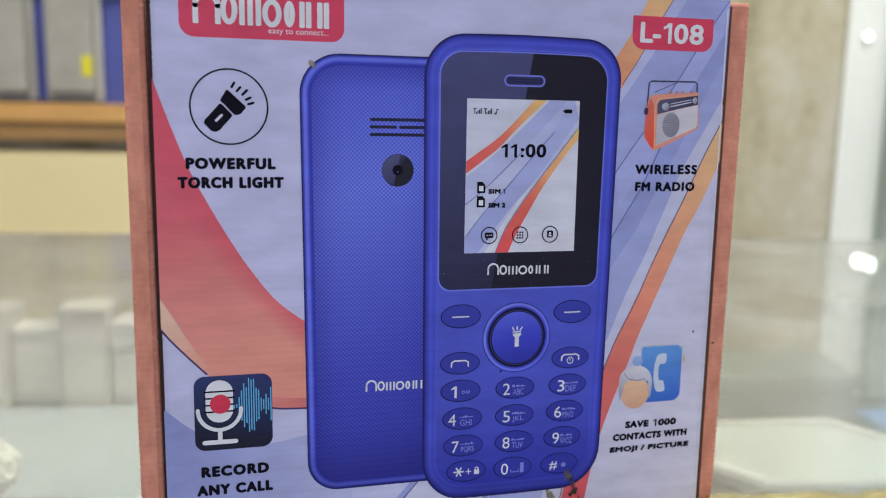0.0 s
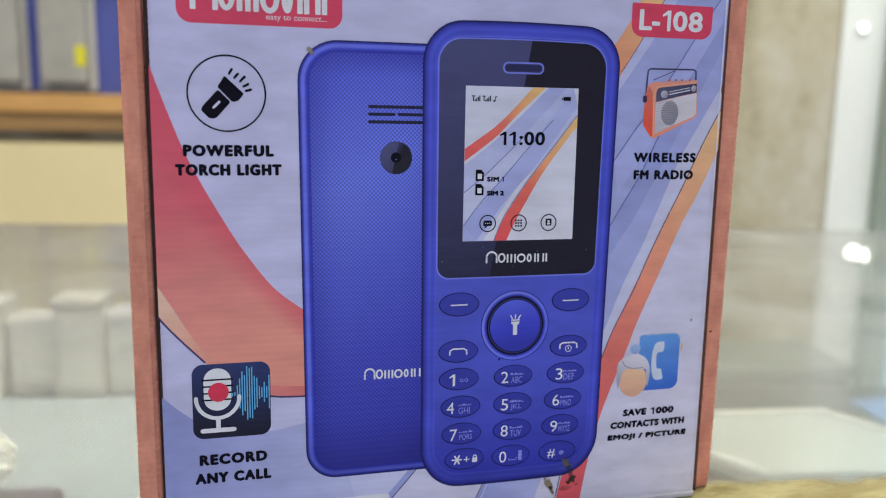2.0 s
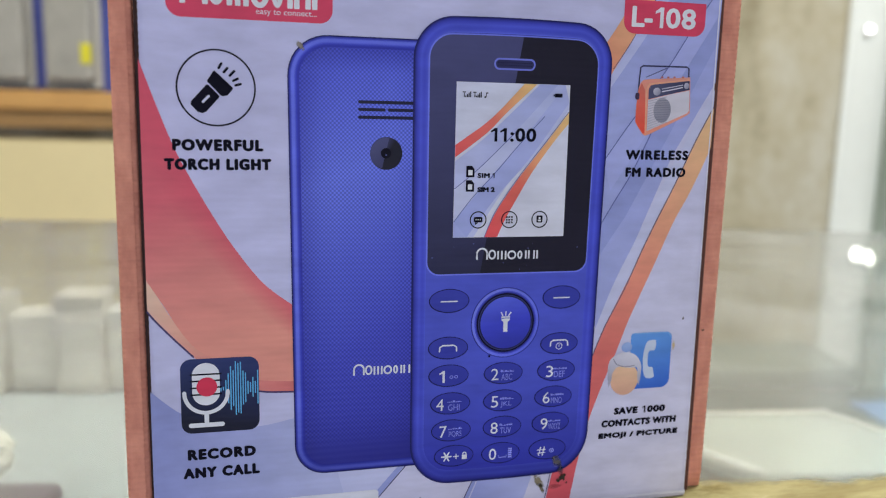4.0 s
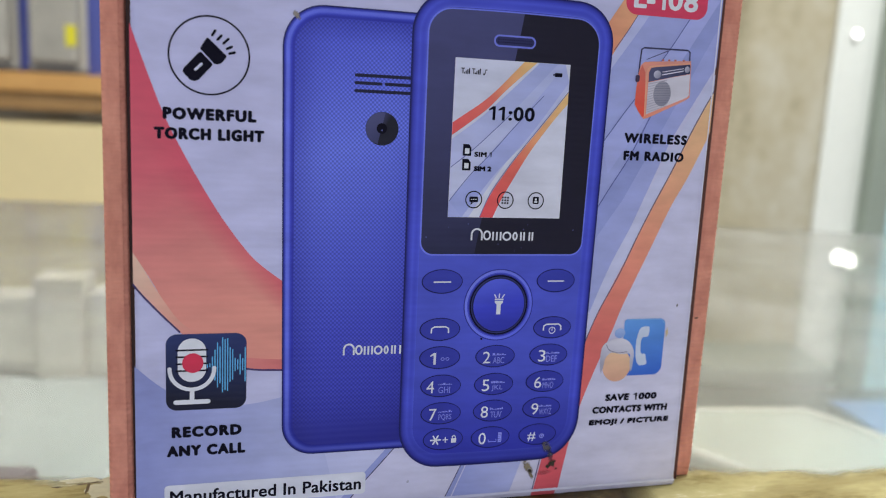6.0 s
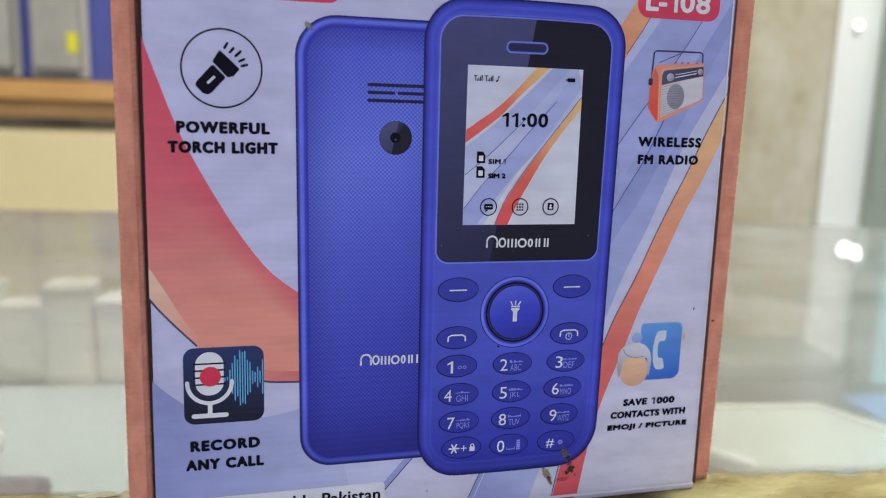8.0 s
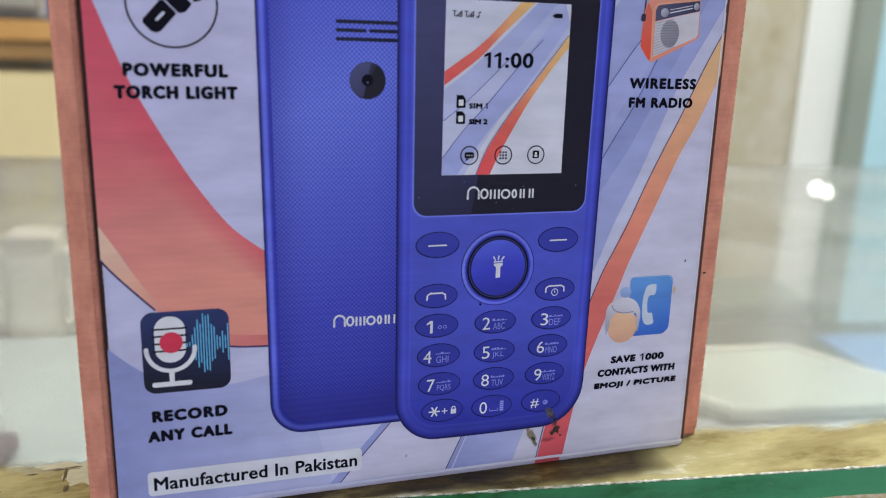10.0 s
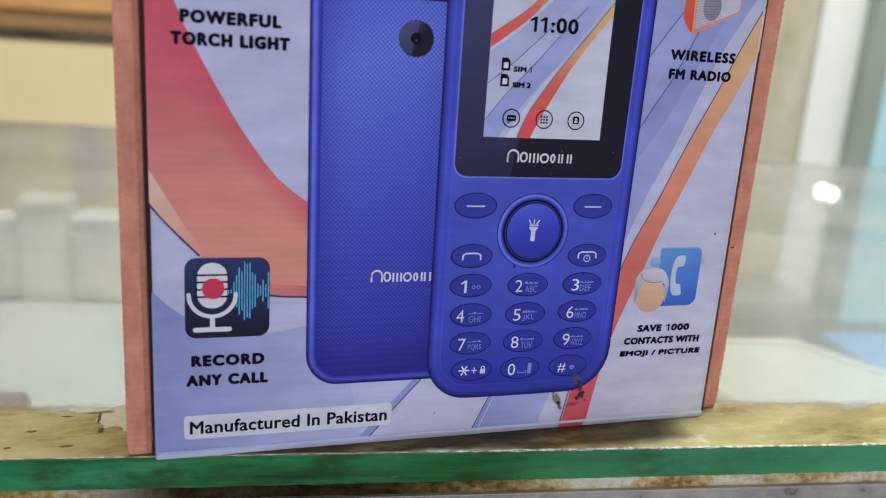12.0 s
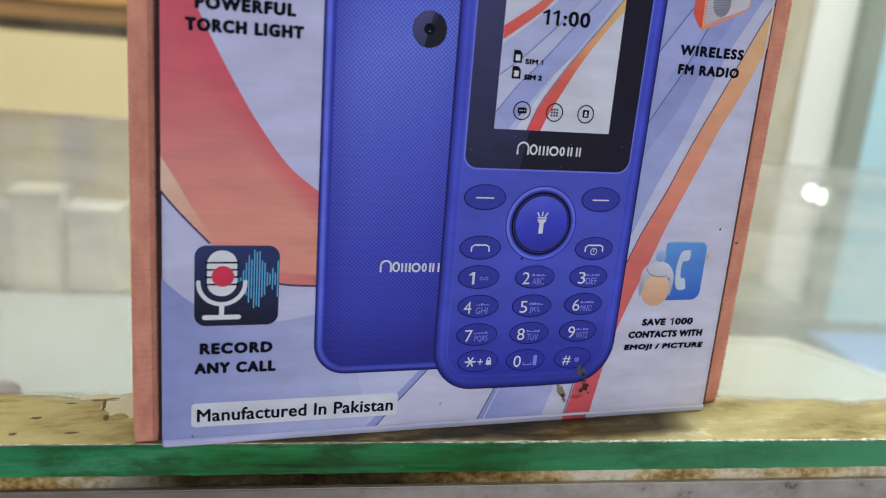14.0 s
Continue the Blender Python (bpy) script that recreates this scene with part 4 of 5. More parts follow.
art("printed_band", [[(6.17, 0.04), (7.46, 0.04), (7.76, 0.95), (6.54, 0.95)]], ink("lavender_low_ink", (136, 144, 198), (160, 166, 208), (6.2, 0.5), (7.7, 0.5)), 1.5, lid)
art("printed_line", [stroke([(6.02, 0.05), (6.42, 0.93)], 0.018)], I_line, 3, lid)
art("printed_line", [stroke([(8.0, 0.05), (8.17, 0.95)], 0.02)], I_line, 5.6, lid)

# Slanting bands behind the phone's upper half.
art("printed_band", [[(8.7, 8.6), (8.7, 5.4), (9.05, 4.0), (10.58, 7.75), (11.48, 9.3), (11.49, 11.28), (10.15, 11.26), (9.08, 9.5)]], I_lav_band, 1, lid, "lavender slanting bands")
art("printed_band", [[(10.19, 11.25), (10.49, 11.26), (9.71, 10.02), (9.14, 9.20), (8.8, 8.7), (8.8, 9.05), (9.11, 9.5), (9.46, 10.01), (9.92, 10.82)]], ink("pale_lavender_ink", (172, 176, 210), (160, 166, 206), (9.0, 9.2), (10.3, 11.2)), 2, lid, "pale lavender band")
art("printed_band", band([(11.49, 11.30), (11.14, 10.80), (10.74, 10.19), (10.41, 9.66), (10.03, 9.08), (9.47, 8.24), (9.02, 7.62)], [(11.49, 10.75), (11.22, 10.30), (10.91, 9.79), (10.55, 9.20), (10.20, 8.62), (9.80, 7.95), (9.20, 7.02)]), I_lav_light, 2, lid, "pale lavender band")
art("printed_band", [[(9.0, 6.25), (9.0, 5.6), (9.6, 6.5), (10.3, 7.85), (11.48, 10.15), (11.48, 10.7), (10.2, 8.62), (9.66, 7.38)]], I_lav_dark, 2, lid, "darker lavender band")
art("printed_band", band([(11.48, 9.15), (11.12, 8.52), (10.63, 7.59), (10.20, 6.71), (9.80, 5.86), (9.41, 5.05), (9.04, 4.09), (8.8, 3.5)], [(11.48, 8.80), (11.10, 8.04), (10.67, 7.10), (10.32, 6.39), (10.01, 5.72), (9.66, 4.90), (9.26, 4.10), (8.95, 3.35)]), ink("pale_band_ink", (184, 186, 214)), 3, lid, "whitish band")
I_brown = ink("brown_line_ink", (88, 76, 104))
for pts, w, tone in (([(11.48, 11.28), (11.14, 10.80), (10.74, 10.19), (10.41, 9.66), (10.03, 9.11), (9.73, 8.64), (9.47, 8.29), (9.02, 7.64)], 0.018, I_soft),
                     ([(10.06, 8.23), (9.66, 7.38), (9.30, 6.78), (9.0, 6.27)], 0.020, I_soft), ([(9.12, 9.5), (9.46, 10.01), (9.92, 10.82), (10.18, 11.24)], 0.016, I_brown),
                     ([(11.48, 8.79), (11.10, 8.05), (10.67, 7.11), (10.32, 6.40), (10.01, 5.73), (9.66, 4.91), (9.26, 4.12), (9.0, 3.46)], 0.024, I_brown)):
    art("printed_line", [stroke(spline(pts, 4), w)], tone, 5.6, lid)
art("printed_band", band([(9.62, 11.24), (9.30, 10.58), (8.98, 10.07), (8.6, 9.5)], [(10.19, 11.24), (9.92, 10.82), (9.46, 10.01), (8.9, 9.1)]), I_orange, 5, lid, "orange slanting band")
art("printed_band", band([(11.485, 8.79), (11.10, 8.04), (10.67, 7.10), (10.32, 6.39), (9.84, 5.34), (9.26, 4.12), (8.99, 3.43), (8.40, 1.70), (8.02, 0.04)], [(11.485, 7.95), (11.30, 7.50), (11.03, 6.92), (10.72, 6.34), (10.31, 5.39), (9.82, 4.26), (9.60, 3.65), (8.96, 1.89), (8.60, 0.04)]), I_orange_low, 5, lid, "orange band turning red")

# Badges.
art("printed_badge", [rrect(0.49, 10.105, 3.42, 11.10, (0.26, 0.24, 0.0, 0.0))], I_red, 2, lid, "red badge")
name_mark(0.74, 10.34, 3.14, 10.92, I_white, 4, lid, "white plain mark")
words("printed_text", "easy to connect...", 2.04, 10.185, 3.13, 10.30, I_white, 4, lid, 0.0)
art("printed_badge", [rrect(9.29, 10.215, 11.13, 10.88, (0.25, 0.25, 0.02, 0.02))], I_red, 6, lid, "red badge")
words("printed_text", "L-", 9.46, 10.35, 9.93, 10.76, I_white, 8, lid, 0.02)
figure_one(9.98, 10.35, 10.17, 10.76, I_white, 8, lid)
words("printed_text", "08", 10.22, 10.35, 10.91, 10.76, I_white, 8, lid, 0.02, spread=1.08)
art("printed_label", [rrect(0.50, 0.38, 4.37, 0.85, 0.08)], I_grey_white, 4, lid, "pale label")
words("printed_text", "Manufactured In Pakistan", 0.60, 0.475, 4.28, 0.735, I_black, 6, lid, 0.009, spread=1.04)

# Torch.
art("printed_circle", ring(1.32, 8.885, 0.70, 0.69, 0.03), I_black, 5, lid, "thin black circle")
art("printed_torch", [[(1.30, 9.19), (1.27, 9.18), (1.17, 9.02), (1.17, 8.98), (1.19, 8.97), (1.40, 8.75), (1.44, 8.74), (1.52, 8.76), (1.61, 8.87), (1.61, 8.90)],
    [(1.18, 8.94), (1.14, 8.93), (0.88, 8.64), (0.87, 8.58), (0.99, 8.45), (1.07, 8.43), (1.14, 8.46), (1.37, 8.72), (1.37, 8.75)]], I_black, 5, lid, "black torch")
art("printed_switch", [stroke([(1.085, 8.635), (1.185, 8.735)], 0.045)], I_pale, 7, lid)
art("printed_ray_fan", [stroke(p, 0.045) for p in ([(1.37, 9.24), (1.415, 9.32)], [(1.46, 9.17), (1.52, 9.24)], [(1.56, 9.11), (1.64, 9.19)], [(1.62, 9.02), (1.70, 9.06)], [(1.66, 8.94), (1.75, 8.965)])], I_black, 5, lid)
words("printed_text", "POWERFUL", 0.53, 7.75, 2.14, 7.965, I_black, 6, lid, 0.020, spread=1.22)
words("printed_text", "TORCH LIGHT", 0.38, 7.40, 2.28, 7.615, I_black, 6, lid, 0.020, spread=1.22)

# Recorder.
art("printed_icon", [rrect(0.545, 2.345, 2.0, 3.825, 0.20)], ink("navy_ink", (14, 16, 38), (34, 46, 94), (1.2, 2.5), (1.4, 3.8)), 5, lid, "navy square")
art("printed_microphone", [rrect(0.755, 2.90, 1.265, 3.74, 0.25)], I_white, 7, lid, "white microphone")
art("printed_grid", [rrect(0.72, z, x1, z + 0.032, 0.0) for z, x1 in ((3.50, 1.09), (3.37, 0.95), (3.235, 0.95), (3.10, 1.09))] + [rrect(1.08, z, 1.30, z + 0.032, 0.0) for z in (3.50, 3.37, 3.235, 3.10)], I_black, 8, lid)
art("printed_dot", [oval(1.025, 3.265, 0.19)], ink("red_dot_ink", (192, 46, 74)), 9, lid, "red dot")
art("printed_stand", [stroke([(0.61, 3.16)] + [(1.01 + 0.40 * math.cos(radians(a)), 3.15 + 0.40 * math.sin(radians(a))) for a in range(185, 356, 10)] + [(1.41, 3.16)], 0.075)], I_white, 8, lid, "white stand")
art("printed_stem", [stroke([(1.01, 2.74), (1.01, 2.56)], 0.085)], I_white, 8.4, lid)
art("printed_foot", [stroke([(0.72, 2.505), (1.30, 2.505)], 0.09)], I_white, 8.8, lid)
halves = (0.05, 0.035, 0.17, 0.30, 0.44, 0.36, 0.54, 0.50, 0.52, 0.34, 0.30, 0.13, 0.10, 0.20, 0.12, 0.34)
art("printed_sound_wave", [rrect(1.285 + 0.046 * i - 0.011, 3.21 - h, 1.285 + 0.046 * i + 0.011, 3.21 + h, 0.0) for i, h in enumerate(halves)], ink("sky_blue_ink", (88, 160, 204)), 6.5, lid, "sky-blue sound wave")
words("printed_text", "RECORD", 0.64, 1.80, 1.92, 2.02, I_black, 6, lid, 0.020, spread=1.22)
words("printed_text", "ANY CALL", 0.55, 1.425, 1.99, 1.645, I_black, 6, lid, 0.020, spread=1.22)

# Radio.
art("printed_handle", [stroke([(9.705, 9.06), (9.71, 9.30), (9.725, 9.55), (9.78, 9.585), (10.78, 9.595), (10.83, 9.56), (10.84, 9.36)], 0.032)], ink("handle_ink", (52, 52, 84)), 6, lid, "dark thin handle")
art("printed_aerial", [stroke([(9.86, 9.36), (10.32, 9.555)], 0.014)], I_line, 6, lid)
art("printed_radio", [spline([(9.67, 8.45), (9.675, 8.80), (9.71, 9.14), (9.77, 9.27), (9.88, 9.315), (10.35, 9.35), (10.82, 9.385), (10.875, 9.36), (10.895, 9.05), (10.915, 8.72), (10.86, 8.61), (10.35, 8.36), (9.97, 8.185), (9.87, 8.19), (9.75, 8.33), (9.67, 8.45)], 5)[:-1]], ink("radio_coral_ink", (210, 132, 108), (198, 138, 128), (9.7, 8.4), (10.8, 9.4)), 7, lid, "coral radio case")
art("printed_radio_side", [[(9.675, 8.46), (9.68, 8.80), (9.715, 9.12), (9.77, 9.24), (9.85, 9.10), (9.875, 8.80), (9.90, 8.22), (9.865, 8.205), (9.75, 8.34)]], ink("radio_red_ink", (206, 74, 58), (192, 100, 88), (9.75, 8.3), (9.75, 9.2)), 8, lid, "red radio side")
art("printed_case_edge", [stroke(spline([(9.915, 8.24), (9.895, 8.80), (9.895, 9.08), (9.94, 9.20), (10.05, 9.235), (10.86, 9.335)], 5), 0.032)], ink("radio_light_ink", (224, 160, 132)), 8.3, lid, "light coral edge")
art("printed_radio_front", [[(9.945, 8.26), (9.935, 8.90), (10.40, 9.02), (10.875, 9.12), (10.893, 8.70), (10.85, 8.645)]], ink("silver_ink", (172, 168, 178), (190, 187, 198), (9.9, 8.3), (10.8, 9.1)), 8.6, lid, "silver radio front")
art("printed_grille_line", [stroke([(9.945, 8.30 + 0.052 * i), (10.10 + 0.05 * abs(6 - i), 8.375 + 0.048 * i + 0.014 * abs(6 - i))], 0.012) for i in range(12)], ink("grille_line_ink", (148, 144, 158)), 9, lid)
art("printed_speaker", [oval(10.27, 8.695, 0.20, 0.255)], ink("grille_ink", (140, 138, 150), (118, 117, 132), (10.1, 8.9), (10.4, 8.5)), 9.3, lid, "grey grille")
art("printed_speaker_line", [stroke([(10.27 - 0.19 * math.sqrt(1 - a * a), 8.695 + 0.24 * a), (10.27 + 0.19 * math.sqrt(1 - a * a), 8.715 + 0.24 * a)], 0.010) for a in (-0.8, -0.6, -0.4, -0.2, 0.0, 0.2, 0.4, 0.6, 0.8)], ink("grille_dark_ink", (104, 103, 120)), 9.6, lid)
art("printed_dial", [[(9.94, 8.915), (9.935, 9.11), (9.97, 9.19), (10.05, 9.215), (10.865, 9.315), (10.875, 9.13), (10.42, 9.03)]], ink("slate_ink", (74, 76, 104), (50, 52, 80), (10.0, 9.2), (10.8, 9.15)), 9, lid, "dark dial")
art("printed_tuner", [oval(10.125, 9.075, 0.085, 0.08)], ink("knob_ink", (112, 112, 134), (170, 168, 184), (10.2, 9.0), (10.06, 9.12)), 9.6, lid, "grey tuning knob")
art("printed_tuner", [oval(10.80, 9.21, 0.06, 0.065)], ink("knob_ink", (112, 112, 134), (170, 168, 184), (10.85, 9.15), (10.76, 9.25)), 9.6, lid, "grey tuning knob")
art("printed_scale", [stroke([(10.24, 9.075), (10.71, 9.175)], 0.02)], ink("scale_ink", (196, 194, 206)), 9.6, lid, "pale tuning scale")
art("printed_scale", [stroke([(10.24, 9.13), (10.71, 9.225)], 0.014)], ink("scale_ink", (196, 194, 206)), 9.6, lid, "pale tuning scale")
art("printed_knob", [rrect(9.64, 8.90, 9.73, 9.04, 0.035)], ink("radio_knob_ink", (56, 46, 70)), 9.6, lid, "dark side knob")
for x in (10.20, 10.34, 10.48, 10.68):
    art("printed_button", [rrect(x, 9.348 + 0.03 * (x - 10.2), x + 0.05, 9.385 + 0.03 * (x - 10.2), 0.01)], ink("coral_button_ink", (176, 104, 90)), 9.6, lid)
words("printed_text", "WIRELESS", 9.50, 7.665, 10.96, 7.87, I_black, 7, lid, 0.017, spread=1.2)
words("printed_text", "FM RADIO", 9.52, 7.305, 10.92, 7.505, I_black, 7, lid, 0.017, spread=1.2)

# Address book with a plain head.
I_book = ink("book_blue_ink", (54, 96, 184), (90, 140, 204), (10.4, 2.7), (10.2, 3.9))
art("printed_book", [rrect(9.89, 2.65, 10.875, 3.92, (0.10, 0.20, 0.14, 0.08))], I_book, 6, lid, "blue book square")
art("printed_book_edge", [stroke([(9.96, 3.905), (10.72, 3.905), (10.80, 3.885), (10.855, 3.80)], 0.02)], ink("book_light_ink", (120, 168, 216)), 6.5, lid)
art("printed_handset", [spline([(10.49, 3.745), (10.36, 3.745), (10.27, 3.69), (10.215, 3.50), (10.205, 3.28), (10.225, 3.06), (10.275, 2.92), (10.36, 2.875), (10.49, 2.90), (10.475, 3.02), (10.44, 3.13), (10.36, 3.135), (10.325, 3.22), (10.32, 3.42), (10.355, 3.505), (10.47, 3.52), (10.50, 3.64), (10.49, 3.745)], 4)[:-1]], ink("handset_ink", (196, 206, 226)), 8, lid, "white handset")
art("printed_head", [oval(9.785, 2.89, 0.335, 0.36)], ink("peach_ink", (196, 150, 128), (214, 178, 146), (9.75, 2.53), (9.82, 3.2)), 8, lid, "peach oval")
art("printed_hair", [spline([(9.42, 2.72), (9.385, 2.95), (9.39, 3.26), (9.50, 3.42), (9.70, 3.495), (9.90, 3.485), (10.06, 3.39), (10.165, 3.20), (10.17, 2.95), (10.13, 2.74), (10.09, 2.95), (10.075, 3.14), (9.95, 3.145), (9.80, 3.155), (9.62, 3.18), (9.50, 3.06), (9.47, 2.88), (9.42, 2.72)], 4)[:-1]], ink("grey_hair_ink", (150, 148, 166), (196, 194, 206), (9.7, 2.85), (9.85, 3.5)), 9, lid, "grey cap shape")
art("printed_hair_line", [stroke(spline([(9.50, 3.36), (9.58, 3.24), (9.78, 3.175), (10.0, 3.19)], 5), 0.018)], ink("hair_line_ink", (118, 116, 136)), 9.5, lid)
art("printed_bun", [oval(9.80, 3.61, 0.125, 0.11)], ink("grey_blue_ink", (124, 148, 200), (150, 172, 212), (9.8, 3.5), (9.8, 3.72)), 7, lid, "grey-blue dot")
words("printed_text", "SAVE", 9.58, 2.085, 10.16, 2.245, I_black, 7, lid, 0.016, 0.06, spread=1.12)
figure_one(10.26, 2.085, 10.345, 2.245, I_black, 7, lid)
words("printed_text", "000", 10.385, 2.085, 10.83, 2.245, I_black, 7, lid, 0.016, 0.06, spread=1.12)
words("printed_text", "CONTACTS WITH", 9.30, 1.81, 11.12, 1.97, I_black, 7, lid, 0.016, 0.06, spread=1.12)
words("printed_text", "EMOJI / PICTURE", 9.24, 1.515, 11.18, 1.675, I_black, 7, lid, 0.016, 0.06, spread=1.12)

# The phone seen from behind.
def tapered(outline, left, right, x0, x1, z1):
    """An outline whose sides at x0 and x1 close in by left and right a centimetre below z1."""
    out = []
    for x, z in outline:
        w, d = (x - x0) / (x1 - x0), z1 - z
        out.append((x + ((1 - w) * left - w * right) * d, z))
    return out


def behind(*a):
    return tapered(rrect(*a), 0.0125, 0.0, 2.6, 5.6, 9.2)


def before(*a):
    return tapered(rrect(*a), 0.0075, 0.0128, 4.98, 9.07, 9.6)


I_out = ink("phone_outline_ink", (22, 24, 84))
n = Nodes("phone_back_ink", 0.42, 0, 0.35)
s = n.xyz()
k = math.pi / 0.00040
dots = n.math("MULTIPLY", n.math("SINE", n.math("MULTIPLY", s[0], k)), n.math("SINE", n.math("MULTIPLY", s[2], k)))
dots = n.ramp(n.math("ADD", n.math("MULTIPLY", dots, 0.5), 0.5), (0.22, (0.62, 0.65, 0.80, 1)), (0.80, (1.62, 1.58, 1.30, 1)))
dots = n.mix(n.along((4, 2.15), (4, 1.8)), dots, (1.0, 1.0, 1.0, 1))
base = n.ramp(n.along((2.6, 9.0), (5.4, 2.0)), (0.0, ink_rgb(64, 75, 184)), (0.26, ink_rgb(82, 96, 196)), (0.48, ink_rgb(64, 75, 180)), (0.7, ink_rgb(49, 56, 164)), (1.0, ink_rgb(34, 38, 142)))
low = n.ramp(n.along((4, 1.4), (4, 2.6)), (0.0, (0.48, 0.48, 0.70, 1)), (1.0, (1, 1, 1, 1)))
top = n.ramp(n.along((4, 9.66), (4, 9.25)), (0.0, (0.50, 0.50, 0.72, 1)), (1.0, (1, 1, 1, 1)))
low = n.mix(1.0, low, top, "MULTIPLY")
sides = n.ramp(n.along((2.82, 5), (3.5, 5)), (0.0, (0.52, 0.52, 0.74, 1)), (0.55, (0.88, 0.88, 0.93, 1)), (1.0, (1, 1, 1, 1)))
low = n.mix(1.0, low, sides, "MULTIPLY")
low = n.mix(1.0, low, n.ramp(n.along((4.96, 5), (4.55, 5)), (0.0, (0.86, 0.86, 0.93, 1)), (1.0, (1, 1, 1, 1))), "MULTIPLY")
n.colour(n.mix(1.0, n.mix(1.0, base, dots, "MULTIPLY"), low, "MULTIPLY"))
I_back = paper_finish(n).mat
art("printed_phone_back", [behind(2.585, 1.31, 5.6, 9.905, (0.62, 0.5, 0.5, 0.76))], I_out, 6, lid, "dark blue outline of a phone")


def graded_rim(outline, stops, rings, layer, foot, label=""):
    """Print that shades inwards from an outline; stops: distance in and colour."""
    def inset(d):
        out = []
        for i, (x, z) in enumerate(outline):
            ax, az = outline[i - 1]
            bx, bz = outline[(i + 1) % len(outline)]
            dx, dz = bx - ax, bz - az
            q = math.hypot(dx, dz) or 1.0
            out.append((x - dz / q * d, z + dx / q * d))
        return out

    deep = stops[-1][0]
    for i in range(rings):
        d0, d1 = deep * i / rings, deep * (i + 1) / rings
        m = (d0 + d1) / 2
        (e0, c0), (e1, c1) = next((p, q) for p, q in zip(stops, stops[1:]) if p[0] <= m <= q[0])
        k = (m - e0) / (e1 - e0)
        a, b = inset(d0), inset(d1)
        quads = [[a[j], a[(j + 1) % len(a)], b[(j + 1) % len(a)], b[j]] for j in range(len(a))]
        art("printed_rim", quads, ink("rim_ink", tuple((u + (v - u) * k) * s for u, v, s in zip(c0, c1, (0.7, 0.7, 0.8))), tuple(u + (v - u) * k for u, v in zip(c0, c1)), (0, foot), (0, foot + 1.3)), layer, lid, label)


art("printed_phone_rim", [behind(2.66, 1.40, 5.55, 9.83, (0.58, 0.5, 0.5, 0.72))], ink("phone_inner_rim_ink", (36, 42, 162), (44, 50, 176), (2.8, 9.7), (2.8, 8.8)), 7, lid, "blue rim")
graded_rim(behind(2.607, 1.335, 5.6, 9.882, (0.60, 0.5, 0.5, 0.74)), [(0, (34, 38, 118)), (0.025, (52, 60, 172)), (0.05, (92, 103, 204)), (0.095, (90, 101, 204)), (0.13, (54, 62, 176)), (0.165, (38, 43, 150)), (0.22, (40, 46, 156))], 16, 8, 1.4, "blue rim")
art("printed_phone_cover", [behind(2.80, 1.50, 5.5, 9.69, (0.46, 0.5, 0.5, 0.56))], I_back, 9, lid, "blue dotted cover")
art("printed_speaker", [stroke([(3.93, z), (x1, z)], 0.06) for z, x1 in ((8.705, 5.05), (8.42, 5.05))] + [stroke([(3.93, 8.565), (4.40, 8.565)], 0.058), stroke([(4.50, 8.565), (5.05, 8.565)], 0.058)], ink("navy_slot_ink", (20, 21, 50)), 11, lid)
art("printed_camera", [oval(4.45, 7.74, 0.315)], ink("lens_ink", (58, 60, 98), (18, 18, 34), (4.3, 7.8), (4.47, 7.7)), 11, lid, "dark camera lens")
art("printed_camera_sheen", [clip(oval(4.45, 7.74, 0.30), (4.36, 7.4), (4.52, 8.1))], ink("lens_sheen_ink", (70, 72, 112), (52, 54, 92), (4.2, 7.9), (4.4, 7.5)), 11.5, lid, "greyer half of the lens")
art("printed_camera_eye", [oval(4.445, 7.745, 0.10)], I_black, 12, lid)
art("printed_camera_glint", [oval(4.45, 7.71, 0.018, 0.015, 12)], I_soft, 13, lid)
name_mark(3.83, 3.32, 5.06, 3.54, I_white, 12, lid, "white plain mark")

# The phone seen from the front.
X = 14
art("printed_phone_front", [before(4.955, 0.875, 9.075, 10.335, (0.86, 0.90, 0.76, 0.78), 0.055, 0.035)], I_out, X, lid, "dark blue outline of a phone")
art("printed_phone_rim", [before(5.0, 0.92, 9.03, 10.29, (0.80, 0.84, 0.72, 0.74), 0.055, 0.04)], ink("front_bevel_ink", (44, 48, 150), (48, 54, 166), (7, 10.2), (7, 9.6)), X + 1, lid, "blue rim")
graded_rim(before(4.98, 0.90, 9.05, 10.31, (0.84, 0.88, 0.74, 0.76), 0.055, 0.035), [(0, (28, 31, 100)), (0.03, (44, 49, 148)), (0.07, (56, 63, 172)), (0.13, (70, 79, 189)), (0.19, (61, 69, 181)), (0.24, (66, 75, 185)), (0.285, (86, 96, 200))], 18, X + 2, 0.95, "blue rim")
art("printed_phone_face", [before(5.25, 1.16, 8.79, 10.04, (0.58, 0.60, 0.50, 0.52), 0.03, 0.03)], ink("front_face_ink", (43, 48, 152), (70, 79, 181), (7, 1.2), (7, 5.2), (0.45, (68, 77, 180))), X + 3, lid, "blue face")
art("printed_panel_border", [before(5.25, 5.31, 8.79, 10.035, (0.27, 0.27, 0.50, 0.46), 0.03, 0.0)], ink("panel_border_ink", (104, 114, 206)), X + 4, lid)
panel = before(5.28, 5.34, 8.765, 10.01, (0.25, 0.25, 0.48, 0.44), 0.03, 0.0)
art("printed_screen_panel", [clip(panel, (6.40, 5.3), (7.17, 10.1))], ink("panel_sheen_ink", (64, 66, 108), (36, 37, 66), (6.0, 9.9), (6.0, 5.4)), X + 5, lid, "glossy black panel, lit half")
